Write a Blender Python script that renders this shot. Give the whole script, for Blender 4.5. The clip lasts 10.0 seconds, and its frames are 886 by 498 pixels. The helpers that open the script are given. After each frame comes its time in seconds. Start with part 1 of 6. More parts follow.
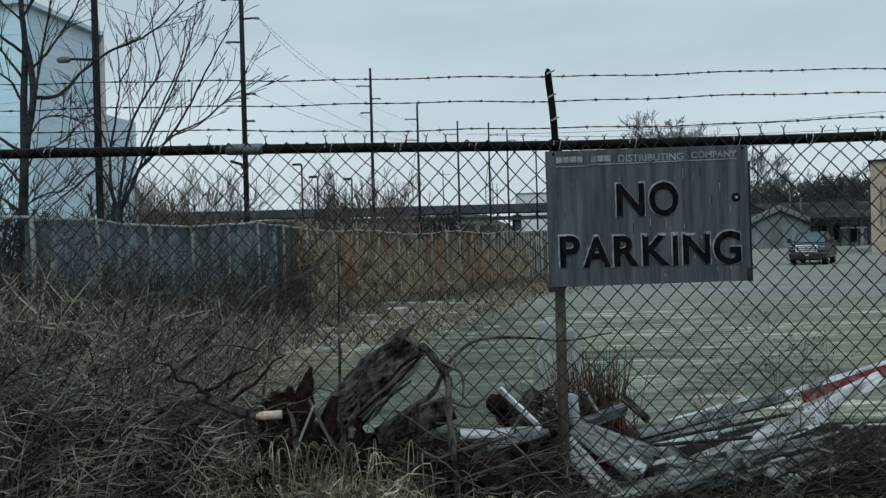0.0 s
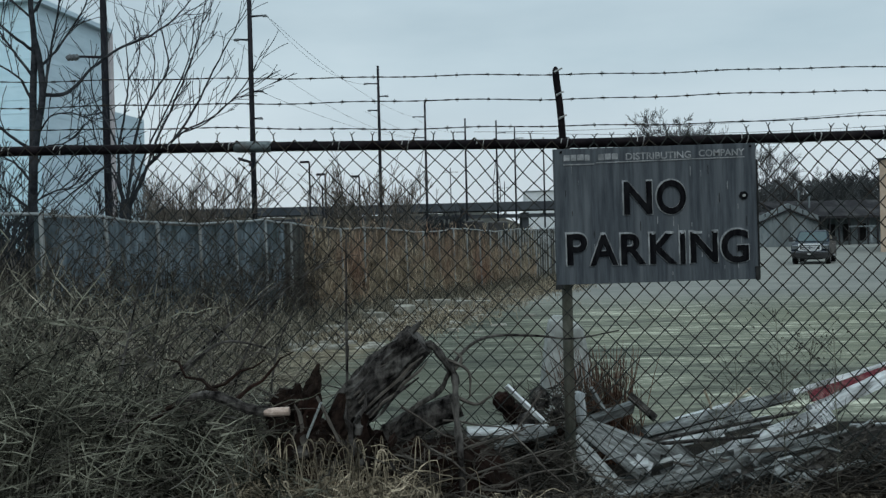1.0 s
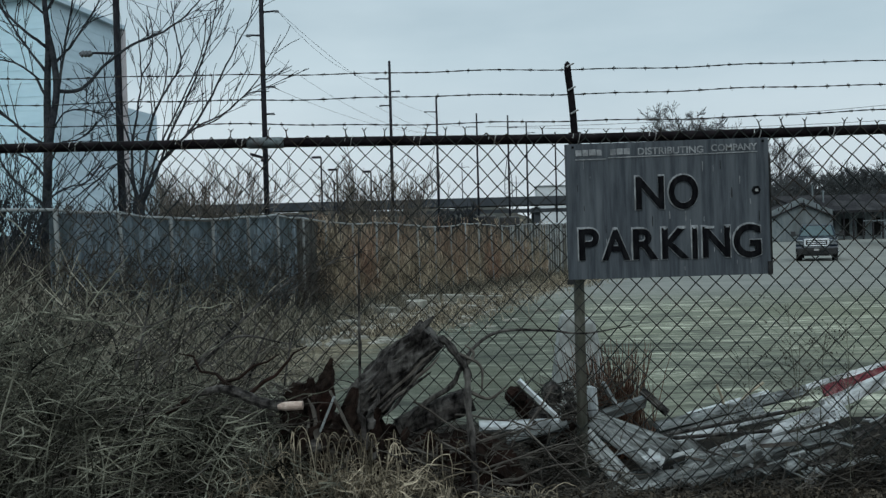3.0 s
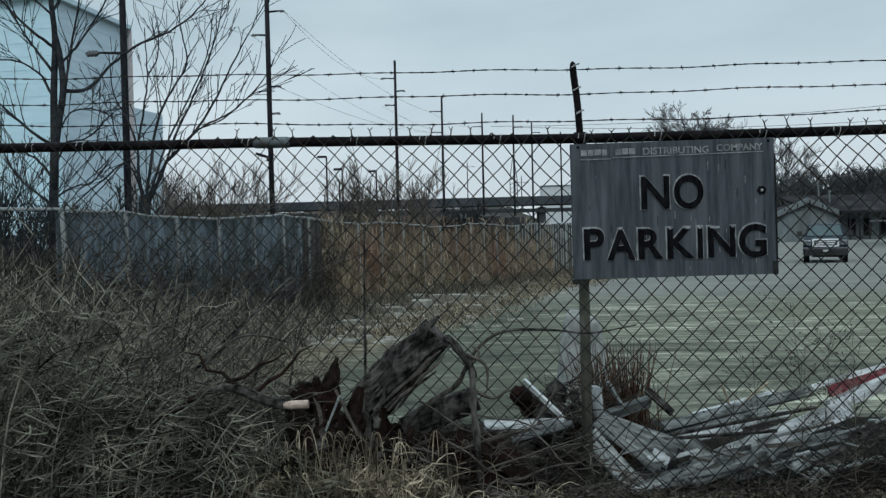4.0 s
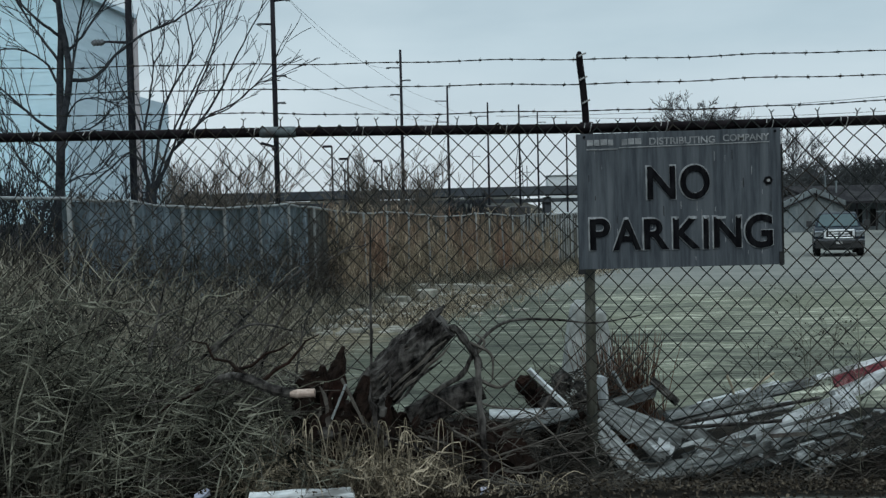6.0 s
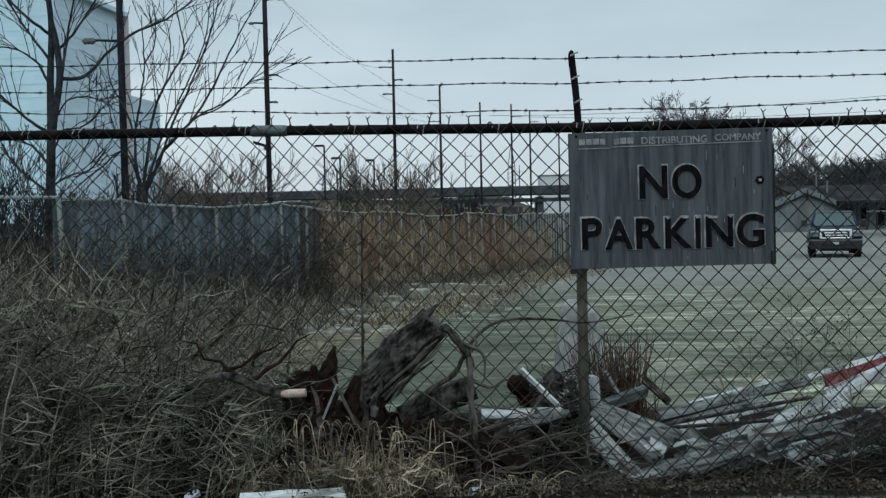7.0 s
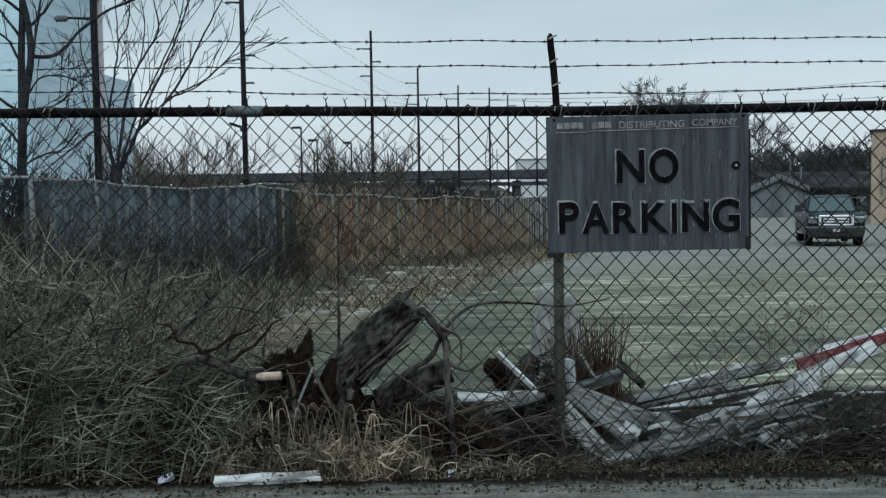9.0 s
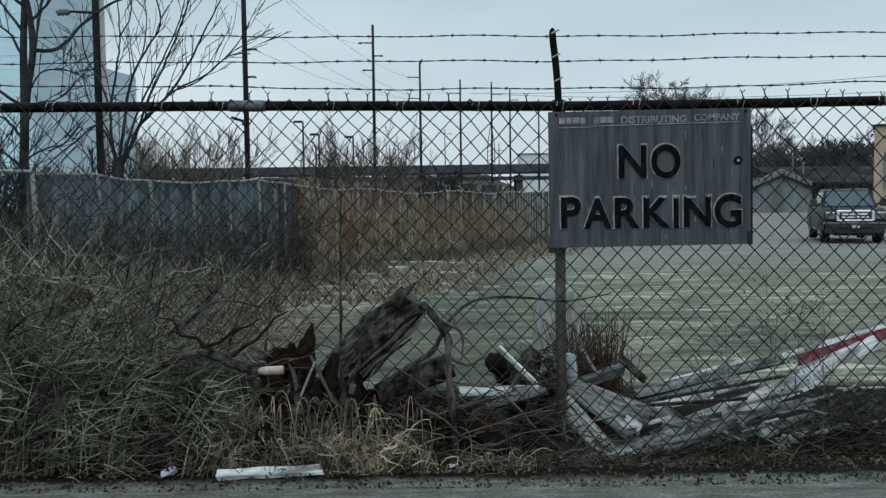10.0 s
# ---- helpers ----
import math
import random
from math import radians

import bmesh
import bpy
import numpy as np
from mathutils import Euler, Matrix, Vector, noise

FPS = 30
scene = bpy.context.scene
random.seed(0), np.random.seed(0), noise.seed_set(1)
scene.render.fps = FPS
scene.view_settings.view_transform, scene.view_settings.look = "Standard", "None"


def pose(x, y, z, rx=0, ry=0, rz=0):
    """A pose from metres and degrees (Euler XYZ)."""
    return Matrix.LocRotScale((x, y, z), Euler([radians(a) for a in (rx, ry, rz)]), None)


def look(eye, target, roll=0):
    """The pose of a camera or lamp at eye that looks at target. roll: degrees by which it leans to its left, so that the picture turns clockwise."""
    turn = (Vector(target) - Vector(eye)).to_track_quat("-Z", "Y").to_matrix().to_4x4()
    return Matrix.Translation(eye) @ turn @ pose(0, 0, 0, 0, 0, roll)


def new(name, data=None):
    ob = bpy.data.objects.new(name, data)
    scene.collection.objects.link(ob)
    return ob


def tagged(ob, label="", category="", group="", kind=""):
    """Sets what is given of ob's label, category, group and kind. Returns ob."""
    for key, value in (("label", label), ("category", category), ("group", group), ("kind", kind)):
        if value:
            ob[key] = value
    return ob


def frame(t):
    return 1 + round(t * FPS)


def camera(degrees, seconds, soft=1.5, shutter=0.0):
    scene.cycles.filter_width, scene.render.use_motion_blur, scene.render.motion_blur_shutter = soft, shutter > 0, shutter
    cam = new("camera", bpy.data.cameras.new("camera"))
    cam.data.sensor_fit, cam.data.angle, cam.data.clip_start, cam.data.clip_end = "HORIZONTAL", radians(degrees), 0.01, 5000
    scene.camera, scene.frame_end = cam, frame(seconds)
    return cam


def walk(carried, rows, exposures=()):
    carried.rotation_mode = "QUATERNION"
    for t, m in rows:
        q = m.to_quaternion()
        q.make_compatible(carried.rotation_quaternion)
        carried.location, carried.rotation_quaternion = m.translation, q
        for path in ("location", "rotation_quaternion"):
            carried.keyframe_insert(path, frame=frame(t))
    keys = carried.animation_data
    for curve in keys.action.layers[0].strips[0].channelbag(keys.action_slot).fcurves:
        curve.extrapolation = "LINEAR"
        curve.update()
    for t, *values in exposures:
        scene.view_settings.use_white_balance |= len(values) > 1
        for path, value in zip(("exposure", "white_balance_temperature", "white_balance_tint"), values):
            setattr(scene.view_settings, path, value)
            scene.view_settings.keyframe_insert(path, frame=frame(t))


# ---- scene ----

cam = camera(55.0, 10.0, soft=1.4)
# seconds, eye x y z, yaw, pitch, roll
ROWS = [
    (0, 0.0000, -0.0000, 0.8700, 0.000, -0.500, -1.500),
    (0.5, -0.0012, -0.0051, 0.8707, 0.286, -0.552, -1.536),
    (1, 0.0001, -0.0058, 0.8700, 0.492, -0.643, -1.374),
    (1.5, -0.0014, -0.0082, 0.8709, 0.690, -0.764, -1.395),
    (2, -0.0000, -0.0078, 0.8714, 0.895, -0.863, -1.412),
    (2.5, -0.0007, -0.0121, 0.8704, 1.087, -0.941, -1.445),
    (4, -0.0018, -0.0242, 0.8705, 1.633, -0.973, -1.385),
    (4.5, -0.0028, -0.0259, 0.8706, 1.725, -1.066, -1.354),
    (5, -0.0042, -0.0282, 0.8710, 1.817, -1.310, -1.337),
    (5.5, -0.0045, -0.0315, 0.8708, 2.023, -1.615, -1.276),
    (7, -0.0020, -0.0203, 0.8697, 1.492, -1.694, -1.243),
    (7.5, -0.0025, -0.0133, 0.8718, 0.858, -2.001, -1.155),
    (8, -0.0025, -0.0118, 0.8695, 0.280, -2.174, -1.000),
    (8.5, -0.0005, -0.0097, 0.8690, 0.040, -2.553, -0.956),
    (9, -0.0019, -0.0106, 0.8683, -0.028, -2.838, -0.842),
    (9.5, -0.0002, -0.0095, 0.8698, 0.070, -3.020, -0.826),
    (10, -0.0022, -0.0143, 0.8696, 0.098, -3.212, -0.762),
]
walk(cam, [(t, pose(x, y, z, 90 + pitch, 0, yaw) @ pose(0, 0, 0, 0, 0, roll)) for t, x, y, z, yaw, pitch, roll in ROWS],
     exposures=[(0, 0.12), (5, 0.13), (8, 0.16), (10, 0.18)])

# ---- world and light: a bright overcast sky ----
world = bpy.data.worlds.new("overcast")
scene.world = world
world.use_nodes = True
wn, wl = world.node_tree.nodes, world.node_tree.links
wn.clear()
w_out, w_bg = wn.new("ShaderNodeOutputWorld"), wn.new("ShaderNodeBackground")
w_sky = wn.new("ShaderNodeTexSky")
w_sky.sky_type, w_sky.sun_disc = "NISHITA", False
w_sky.sun_elevation, w_sky.sun_rotation = radians(38), radians(-150)
w_tc, w_map, w_noise = wn.new("ShaderNodeTexCoord"), wn.new("ShaderNodeMapping"), wn.new("ShaderNodeTexNoise")
w_map.inputs["Scale"].default_value = (1.2, 1.2, 4.5)
w_noise.inputs["Scale"].default_value, w_noise.inputs["Detail"].default_value = 1.6, 5
w_ramp = wn.new("ShaderNodeValToRGB")
w_ramp.color_ramp.elements[0].position, w_ramp.color_ramp.elements[0].color = 0.3, (3.75, 4.9, 5.5, 1)
w_ramp.color_ramp.elements[1].position, w_ramp.color_ramp.elements[1].color = 0.72, (5.75, 6.9, 7.4, 1)
w_mix = wn.new("ShaderNodeMix")
w_mix.data_type = "RGBA"
w_mix.inputs["Factor"].default_value = 0.9
wl.new(w_tc.outputs["Generated"], w_map.inputs["Vector"])
wl.new(w_map.outputs["Vector"], w_noise.inputs["Vector"])
wl.new(w_noise.outputs["Fac"], w_ramp.inputs["Fac"])
wl.new(w_sky.outputs["Color"], w_mix.inputs["A"])
wl.new(w_ramp.outputs["Color"], w_mix.inputs["B"])
# overcast sky: the zenith is brighter than the rim
w_sep, w_grad = wn.new("ShaderNodeSeparateXYZ"), wn.new("ShaderNodeMapRange")
w_grad.inputs["From Min"].default_value, w_grad.inputs["From Max"].default_value = 0.25, 1.0
w_grad.inputs["To Min"].default_value, w_grad.inputs["To Max"].default_value = 1.0, 2.4
w_scale = wn.new("ShaderNodeVectorMath")
w_scale.operation = "SCALE"
wl.new(w_tc.outputs["Generated"], w_sep.inputs["Vector"])
wl.new(w_sep.outputs["Z"], w_grad.inputs["Value"])
w_rim = wn.new("ShaderNodeMapRange")
w_rim.inputs["From Min"].default_value, w_rim.inputs["From Max"].default_value = 0.02, 0.2
w_rim.inputs["To Min"].default_value, w_rim.inputs["To Max"].default_value = 0.75, 0.0
w_warm = wn.new("ShaderNodeMix")
w_warm.data_type = "RGBA"
w_warm.inputs["B"].default_value = (5.85, 6.5, 7.05, 1)
wl.new(w_sep.outputs["Z"], w_rim.inputs["Value"])
wl.new(w_rim.outputs["Result"], w_warm.inputs["Factor"])
wl.new(w_mix.outputs["Result"], w_warm.inputs["A"])
wl.new(w_warm.outputs["Result"], w_scale.inputs[0])
wl.new(w_grad.outputs["Result"], w_scale.inputs["Scale"])
wl.new(w_scale.outputs["Vector"], w_bg.inputs["Color"])
wl.new(w_bg.outputs["Background"], w_out.inputs["Surface"])
w_bg.inputs["Strength"].default_value = 0.1

sun = new("sun", bpy.data.lights.new("sun", "SUN"))
sun.data.energy, sun.data.angle, sun.data.color = 0.8, radians(40), (0.97, 0.98, 0.95)
sun.matrix_basis = look((0, 0, 30), (-6, 30, 0))


# ---- materials ----
def material(name, c1, c2, scale=20.0, stain=None, stain_scale=2.0, stain_amount=0.5, rough=0.9, bump=0.3, metal=0.0, stretch=(1, 1, 1), island=0.0, obj_random=0.0, emission=None):
    m = bpy.data.materials.new(name)
    m.use_nodes = True
    n, l = m.node_tree.nodes, m.node_tree.links
    b = n["Principled BSDF"]
    tc, mp = n.new("ShaderNodeTexCoord"), n.new("ShaderNodeMapping")
    mp.inputs["Scale"].default_value = stretch
    l.new(tc.outputs["Object"], mp.inputs["Vector"])
    fine = n.new("ShaderNodeTexNoise")
    fine.inputs["Scale"].default_value, fine.inputs["Detail"].default_value, fine.inputs["Roughness"].default_value = scale, 6, 0.65
    l.new(mp.outputs["Vector"], fine.inputs["Vector"])
    ramp = n.new("ShaderNodeValToRGB")
    ramp.color_ramp.elements[0].position, ramp.color_ramp.elements[0].color = 0.35, (*c1, 1)
    ramp.color_ramp.elements[1].position, ramp.color_ramp.elements[1].color = 0.65, (*c2, 1)
    l.new(fine.outputs["Fac"], ramp.inputs["Fac"])
    colour = ramp.outputs["Color"]
    if stain:
        big = n.new("ShaderNodeTexNoise")
        big.inputs["Scale"].default_value, big.inputs["Detail"].default_value = stain_scale, 4
        l.new(mp.outputs["Vector"], big.inputs["Vector"])
        edge = n.new("ShaderNodeValToRGB")
        edge.color_ramp.elements[0].position, edge.color_ramp.elements[1].position = 0.45, 0.68
        edge.color_ramp.elements[1].color = (stain_amount, stain_amount, stain_amount, 1)
        l.new(big.outputs["Fac"], edge.inputs["Fac"])
        mx = n.new("ShaderNodeMix")
        mx.data_type = "RGBA"
        l.new(edge.outputs["Color"], mx.inputs["Factor"])
        l.new(colour, mx.inputs["A"])
        mx.inputs["B"].default_value = (*stain, 1)
        colour = mx.outputs["Result"]
    if island or obj_random:
        if island:
            info = n.new("ShaderNodeNewGeometry")
            source = info.outputs["Random Per Island"]
        else:
            info = n.new("ShaderNodeObjectInfo")
            source = info.outputs["Random"]
        rng = n.new("ShaderNodeMapRange")
        amount = island or obj_random
        rng.inputs["To Min"].default_value, rng.inputs["To Max"].default_value = 1 - amount, 1 + amount
        l.new(source, rng.inputs["Value"])
        hsv = n.new("ShaderNodeHueSaturation")
        l.new(rng.outputs["Result"], hsv.inputs["Value"])
        l.new(colour, hsv.inputs["Color"])
        colour = hsv.outputs["Color"]
    l.new(colour, b.inputs["Base Color"])
    b.inputs["Roughness"].default_value, b.inputs["Metallic"].default_value = rough, metal
    if rough > 0.6:
        b.inputs["Specular IOR Level"].default_value = 0.04
    if bump:
        bp = n.new("ShaderNodeBump")
        bp.inputs["Strength"].default_value, bp.inputs["Distance"].default_value = bump, 0.01
        l.new(fine.outputs["Fac"], bp.inputs["Height"])
        l.new(bp.outputs["Normal"], b.inputs["Normal"])
    return m


M = {}
M["rail"] = material("weathered_dark_pipe", (0.003, 0.0026, 0.0032), (0.008, 0.0062, 0.0075), 30, (0.035, 0.03, 0.032), 14, 0.3, 0.65, 0.3, 0.2)
M["sleeve"] = material("galvanised_sleeve", (0.04, 0.055, 0.06), (0.12, 0.145, 0.15), 60, (0.05, 0.04, 0.04), 25, 0.7, 0.6, 0.3, 0.4)
M["post"] = material("dull_steel_post", (0.06, 0.062, 0.05), (0.135, 0.135, 0.115), 25, (0.06, 0.05, 0.038), 8, 0.7, 0.7, 0.3, 0.0, (1, 1, 0.4))
M["mesh"] = material("dull_wire", (0.012, 0.015, 0.015), (0.035, 0.038, 0.036), 40, (0.05, 0.03, 0.02), 6, 0.5, 0.75, 0.1, 0.2)
M["tie"] = material("tie_wire", (0.2, 0.2, 0.2), (0.35, 0.35, 0.34), 50, None, 1, 0, 0.6, 0.1, 0.4)
M["board"] = material("weathered_grey_sign_board", (0.034, 0.04, 0.047), (0.068, 0.077, 0.087), 16, (0.12, 0.132, 0.142), 6, 0.5, 0.75, 0.35, 0.0, (4.5, 1, 0.35))
M["board_edge"] = material("dark_board_edge", (0.01, 0.01, 0.01), (0.03, 0.03, 0.03), 20)
M["letter"] = material("black_sign_paint", (0.002, 0.002, 0.003), (0.006, 0.006, 0.007), 40, (0.02, 0.021, 0.023), 18, 0.4, 0.95, 0.2, 0.0, (3, 1, 0.6))
M["halo"] = material("pale_flaked_paint", (0.16, 0.17, 0.175), (0.36, 0.375, 0.385), 35, (0.07, 0.075, 0.08), 14, 0.9, 0.8, 0.3, 0.0, (2, 1, 0.6))
M["pale"] = material("pale_header_paint", (0.15, 0.155, 0.16), (0.3, 0.31, 0.315), 40, (0.08, 0.085, 0.09), 14, 0.9, 0.8, 0.2)
M["bark"] = material("dark_bark", (0.003, 0.0027, 0.0027), (0.055, 0.05, 0.047), 40, (0.19, 0.18, 0.166), 20, 0.38, 0.95, 0.8, 0.0, (1, 1, 0.5))
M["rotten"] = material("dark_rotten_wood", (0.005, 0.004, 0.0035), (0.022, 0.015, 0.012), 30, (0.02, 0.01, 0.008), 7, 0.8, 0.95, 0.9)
M["cut"] = material("fresh_cut_wood", (0.24, 0.18, 0.15), (0.5, 0.4, 0.34), 60, (0.16, 0.11, 0.09), 30, 0.8, 0.85, 0.4)
M["branch"] = material("grey_brown_branch", (0.035, 0.03, 0.027), (0.09, 0.08, 0.07), 40, (0.14, 0.13, 0.115), 12, 0.5, 0.95, 0.5)
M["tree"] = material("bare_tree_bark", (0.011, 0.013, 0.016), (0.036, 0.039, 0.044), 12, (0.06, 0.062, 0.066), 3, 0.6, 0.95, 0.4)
# Paler, greyer bark than the near trees have, for trees far off.
M["wood_tree"] = material("paler_distant_bark", (0.045, 0.049, 0.053), (0.09, 0.094, 0.096), 4, None, 1, 0, 0.95, 0.0)
M["grass"] = material("dead_tan_grass", (0.02, 0.016, 0.011), (0.38, 0.325, 0.24), 8, (0.02, 0.015, 0.01), 6, 0.6, 0.9, 0.0, island=0.8)
M["stem"] = material("grey_green_dry_stems", (0.006, 0.006, 0.0048), (0.225, 0.224, 0.176), 6, (0.012, 0.012, 0.01), 4, 0.7, 0.9, 0.0, island=0.85)
M["twig"] = material("dark_twigs", (0.004, 0.0035, 0.003), (0.08, 0.072, 0.062), 8, (0.13, 0.122, 0.106), 5, 0.5, 0.95, 0.0, island=0.6)
M["vine"] = material("brown_dead_vine", (0.035, 0.029, 0.022), (0.44, 0.37, 0.27), 4, (0.2, 0.105, 0.075), 0.5, 0.7, 0.95, 0.0, island=0.5)
M["fern"] = material("red_brown_dead_fern", (0.035, 0.018, 0.013), (0.16, 0.095, 0.068), 20, None, 1, 0, 0.95, 0.0, island=0.5)
M["leaf"] = material("dead_leaf_litter", (0.008, 0.0065, 0.005), (0.1, 0.084, 0.064), 25, (0.02, 0.014, 0.01), 6, 0.6, 0.9, 0.0, island=0.8)
M["brush"] = material("brown_dry_brush", (0.01, 0.0095, 0.0078), (0.225, 0.206, 0.162), 5, (0.04, 0.04, 0.033), 2, 0.6, 0.95, 0.0, island=0.8)
M["grey_wood"] = material("silvered_old_plank", (0.06, 0.066, 0.066), (0.38, 0.402, 0.397), 9, (0.035, 0.035, 0.033), 5, 0.85, 0.9, 0.6, 0.0, (1, 7, 7), obj_random=0.5)
M["white_wood"] = material("chipped_white_board", (0.36, 0.39, 0.4), (0.7, 0.73, 0.74), 9, (0.1, 0.1, 0.095), 6, 0.85, 0.7, 0.4, 0.0, (1, 5, 5), obj_random=0.15)
M["red_paint"] = material("faded_red_paint", (0.1, 0.02, 0.028), (0.165, 0.042, 0.052), 16, (0.25, 0.15, 0.14), 8, 0.6, 0.75, 0.3, 0.0, (4, 4, 1))
M["concrete"] = material("weathered_concrete", (0.15, 0.144, 0.125), (0.3, 0.29, 0.25), 14, (0.09, 0.096, 0.082), 3, 0.7, 0.92, 0.4, obj_random=0.15)
M["pale_concrete"] = material("bleached_concrete", (0.2, 0.21, 0.2), (0.36, 0.375, 0.36), 14, (0.13, 0.14, 0.13), 6, 0.7, 0.92, 0.4)
M["slat"] = material("dull_blue_grey_slat", (0.066, 0.087, 0.102), (0.185, 0.222, 0.25), 5, (0.03, 0.038, 0.036), 1.6, 0.85, 0.75, 0.1, 0.0, (2, 2, 0.7), obj_random=0.15)
# Darker slat tone for the last grey bay and the far bays.
M["dark_slat"] = material("dark_grey_slat", (0.032, 0.034, 0.034), (0.088, 0.088, 0.082), 6, (0.05, 0.045, 0.038), 2.5, 0.6, 0.8, 0.1, 0.0, (2, 2, 0.7), obj_random=0.3)
M["rust_slat"] = material("rust_brown_slat", (0.07, 0.057, 0.045), (0.2, 0.15, 0.108), 6, (0.05, 0.054, 0.05), 1.2, 0.8, 0.85, 0.1, 0.0, (2, 2, 0.5), obj_random=0.35)
M["galv"] = material("old_galvanised_pipe", (0.16, 0.178, 0.182), (0.3, 0.32, 0.322), 12, (0.1, 0.085, 0.07), 3, 0.6, 0.6, 0.1, 0.3)
M["pole"] = material("dark_utility_pole", (0.008, 0.009, 0.012), (0.024, 0.026, 0.032), 3, (0.05, 0.04, 0.045), 0.8, 0.4, 0.8, 0.2, 0.0, (2, 2, 0.3))
M["wire"] = material("overhead_cable", (0.1, 0.11, 0.12), (0.14, 0.15, 0.16), 2, bump=0)
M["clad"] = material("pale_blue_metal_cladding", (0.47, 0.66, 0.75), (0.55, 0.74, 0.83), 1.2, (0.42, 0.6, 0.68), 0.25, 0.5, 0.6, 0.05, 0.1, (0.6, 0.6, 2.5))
# Side-face cladding: its shade is put into a greyer colour; also other grey parts.
M["clad_side"] = material("shaded_and_grey_metal_cladding", (0.42, 0.53, 0.6), (0.5, 0.61, 0.68), 1.2, (0.37, 0.46, 0.53), 0.25, 0.5, 0.65, 0.05, 0.1, (0.6, 0.6, 2.5))
M["trim"] = material("pinkish_grey_trim", (0.33, 0.31, 0.32), (0.42, 0.39, 0.4), 3)
M["siding"] = material("pale_grey_corrugated_siding", (0.12, 0.145, 0.155), (0.22, 0.25, 0.26), 2, (0.09, 0.095, 0.095), 0.5, 0.6, 0.75, 0.1, 0.0, (1, 1, 0.3))
M["bush"] = material("pale_brown_bush_twigs", (0.06, 0.055, 0.05), (0.14, 0.125, 0.108), 6, None, 1, 0, 0.95, 0.0, island=0.5)
M["dark_roof"] = material("dark_shingle_roof", (0.012, 0.012, 0.014), (0.03, 0.029, 0.031), 4, (0.075, 0.075, 0.075), 0.5, 0.45, 0.9, 0.2)
M["tan"] = material("tan_stucco_wall", (0.33, 0.26, 0.2), (0.42, 0.34, 0.27), 2.5, (0.28, 0.22, 0.17), 0.4, 0.6, 0.9, 0.1)
# Near-black sheet for doorways, the unlit inside put into its colour.
M["dark"] = material("unlit_opening_black", (0.01, 0.01, 0.01), (0.02, 0.02, 0.02), 4)
M["deck"] = material("grey_bridge_concrete", (0.035, 0.042, 0.05), (0.06, 0.068, 0.078), 0.3, (0.08, 0.085, 0.09), 0.05, 0.6, 0.9, 0.0)
M["trailer"] = material("off_white_trailer_panel", (0.45, 0.48, 0.5), (0.55, 0.58, 0.6), 1)
M["paint"] = material("dark_blue_black_car_paint", (0.004, 0.008, 0.014), (0.007, 0.013, 0.022), 6, (0.01, 0.014, 0.02), 2, 0.3, 0.3, 0.0, 0.0)
M["paint"].node_tree.nodes["Principled BSDF"].inputs["Specular IOR Level"].default_value = 0.08
M["chrome"] = material("bright_chrome", (0.7, 0.72, 0.74), (0.82, 0.84, 0.85), 8, None, 1, 0, 0.3, 0.0, 0.75)
M["plastic"] = material("black_trim_plastic", (0.008, 0.008, 0.009), (0.02, 0.02, 0.021), 12, None, 1, 0, 0.55, 0.0)
M["silver"] = material("silver_bumper_paint", (0.09, 0.095, 0.105), (0.14, 0.147, 0.16), 5, None, 1, 0, 0.35, 0.0, 0.5)
M["tyre"] = material("black_rubber", (0.008, 0.008, 0.008), (0.02, 0.02, 0.02), 20, None, 1, 0, 0.85, 0.1)
M["lamp_glass"] = material("clear_headlight_lens", (0.18, 0.2, 0.22), (0.32, 0.35, 0.37), 9, None, 1, 0, 0.12, 0.0, 0.6)
M["plate"] = material("white_number_plate", (0.3, 0.3, 0.3), (0.42, 0.42, 0.41), 6)
M["glass"] = material("teal_tinted_glass", (0.03, 0.055, 0.06), (0.04, 0.07, 0.075), 2, None, 1, 0, 0.06, 0.0)
M["glass"].node_tree.nodes["Principled BSDF"].inputs["Specular IOR Level"].default_value = 0.35
M["bank"] = material("brown_scrub_bank", (0.03, 0.029, 0.026), (0.075, 0.07, 0.058), 0.5, (0.07, 0.078, 0.075), 0.06, 0.7, 0.95, 0.0)
M["bluewhite"] = material("pale_blue_plastic_scrap", (0.4, 0.42, 0.55), (0.6, 0.62, 0.72), 30)


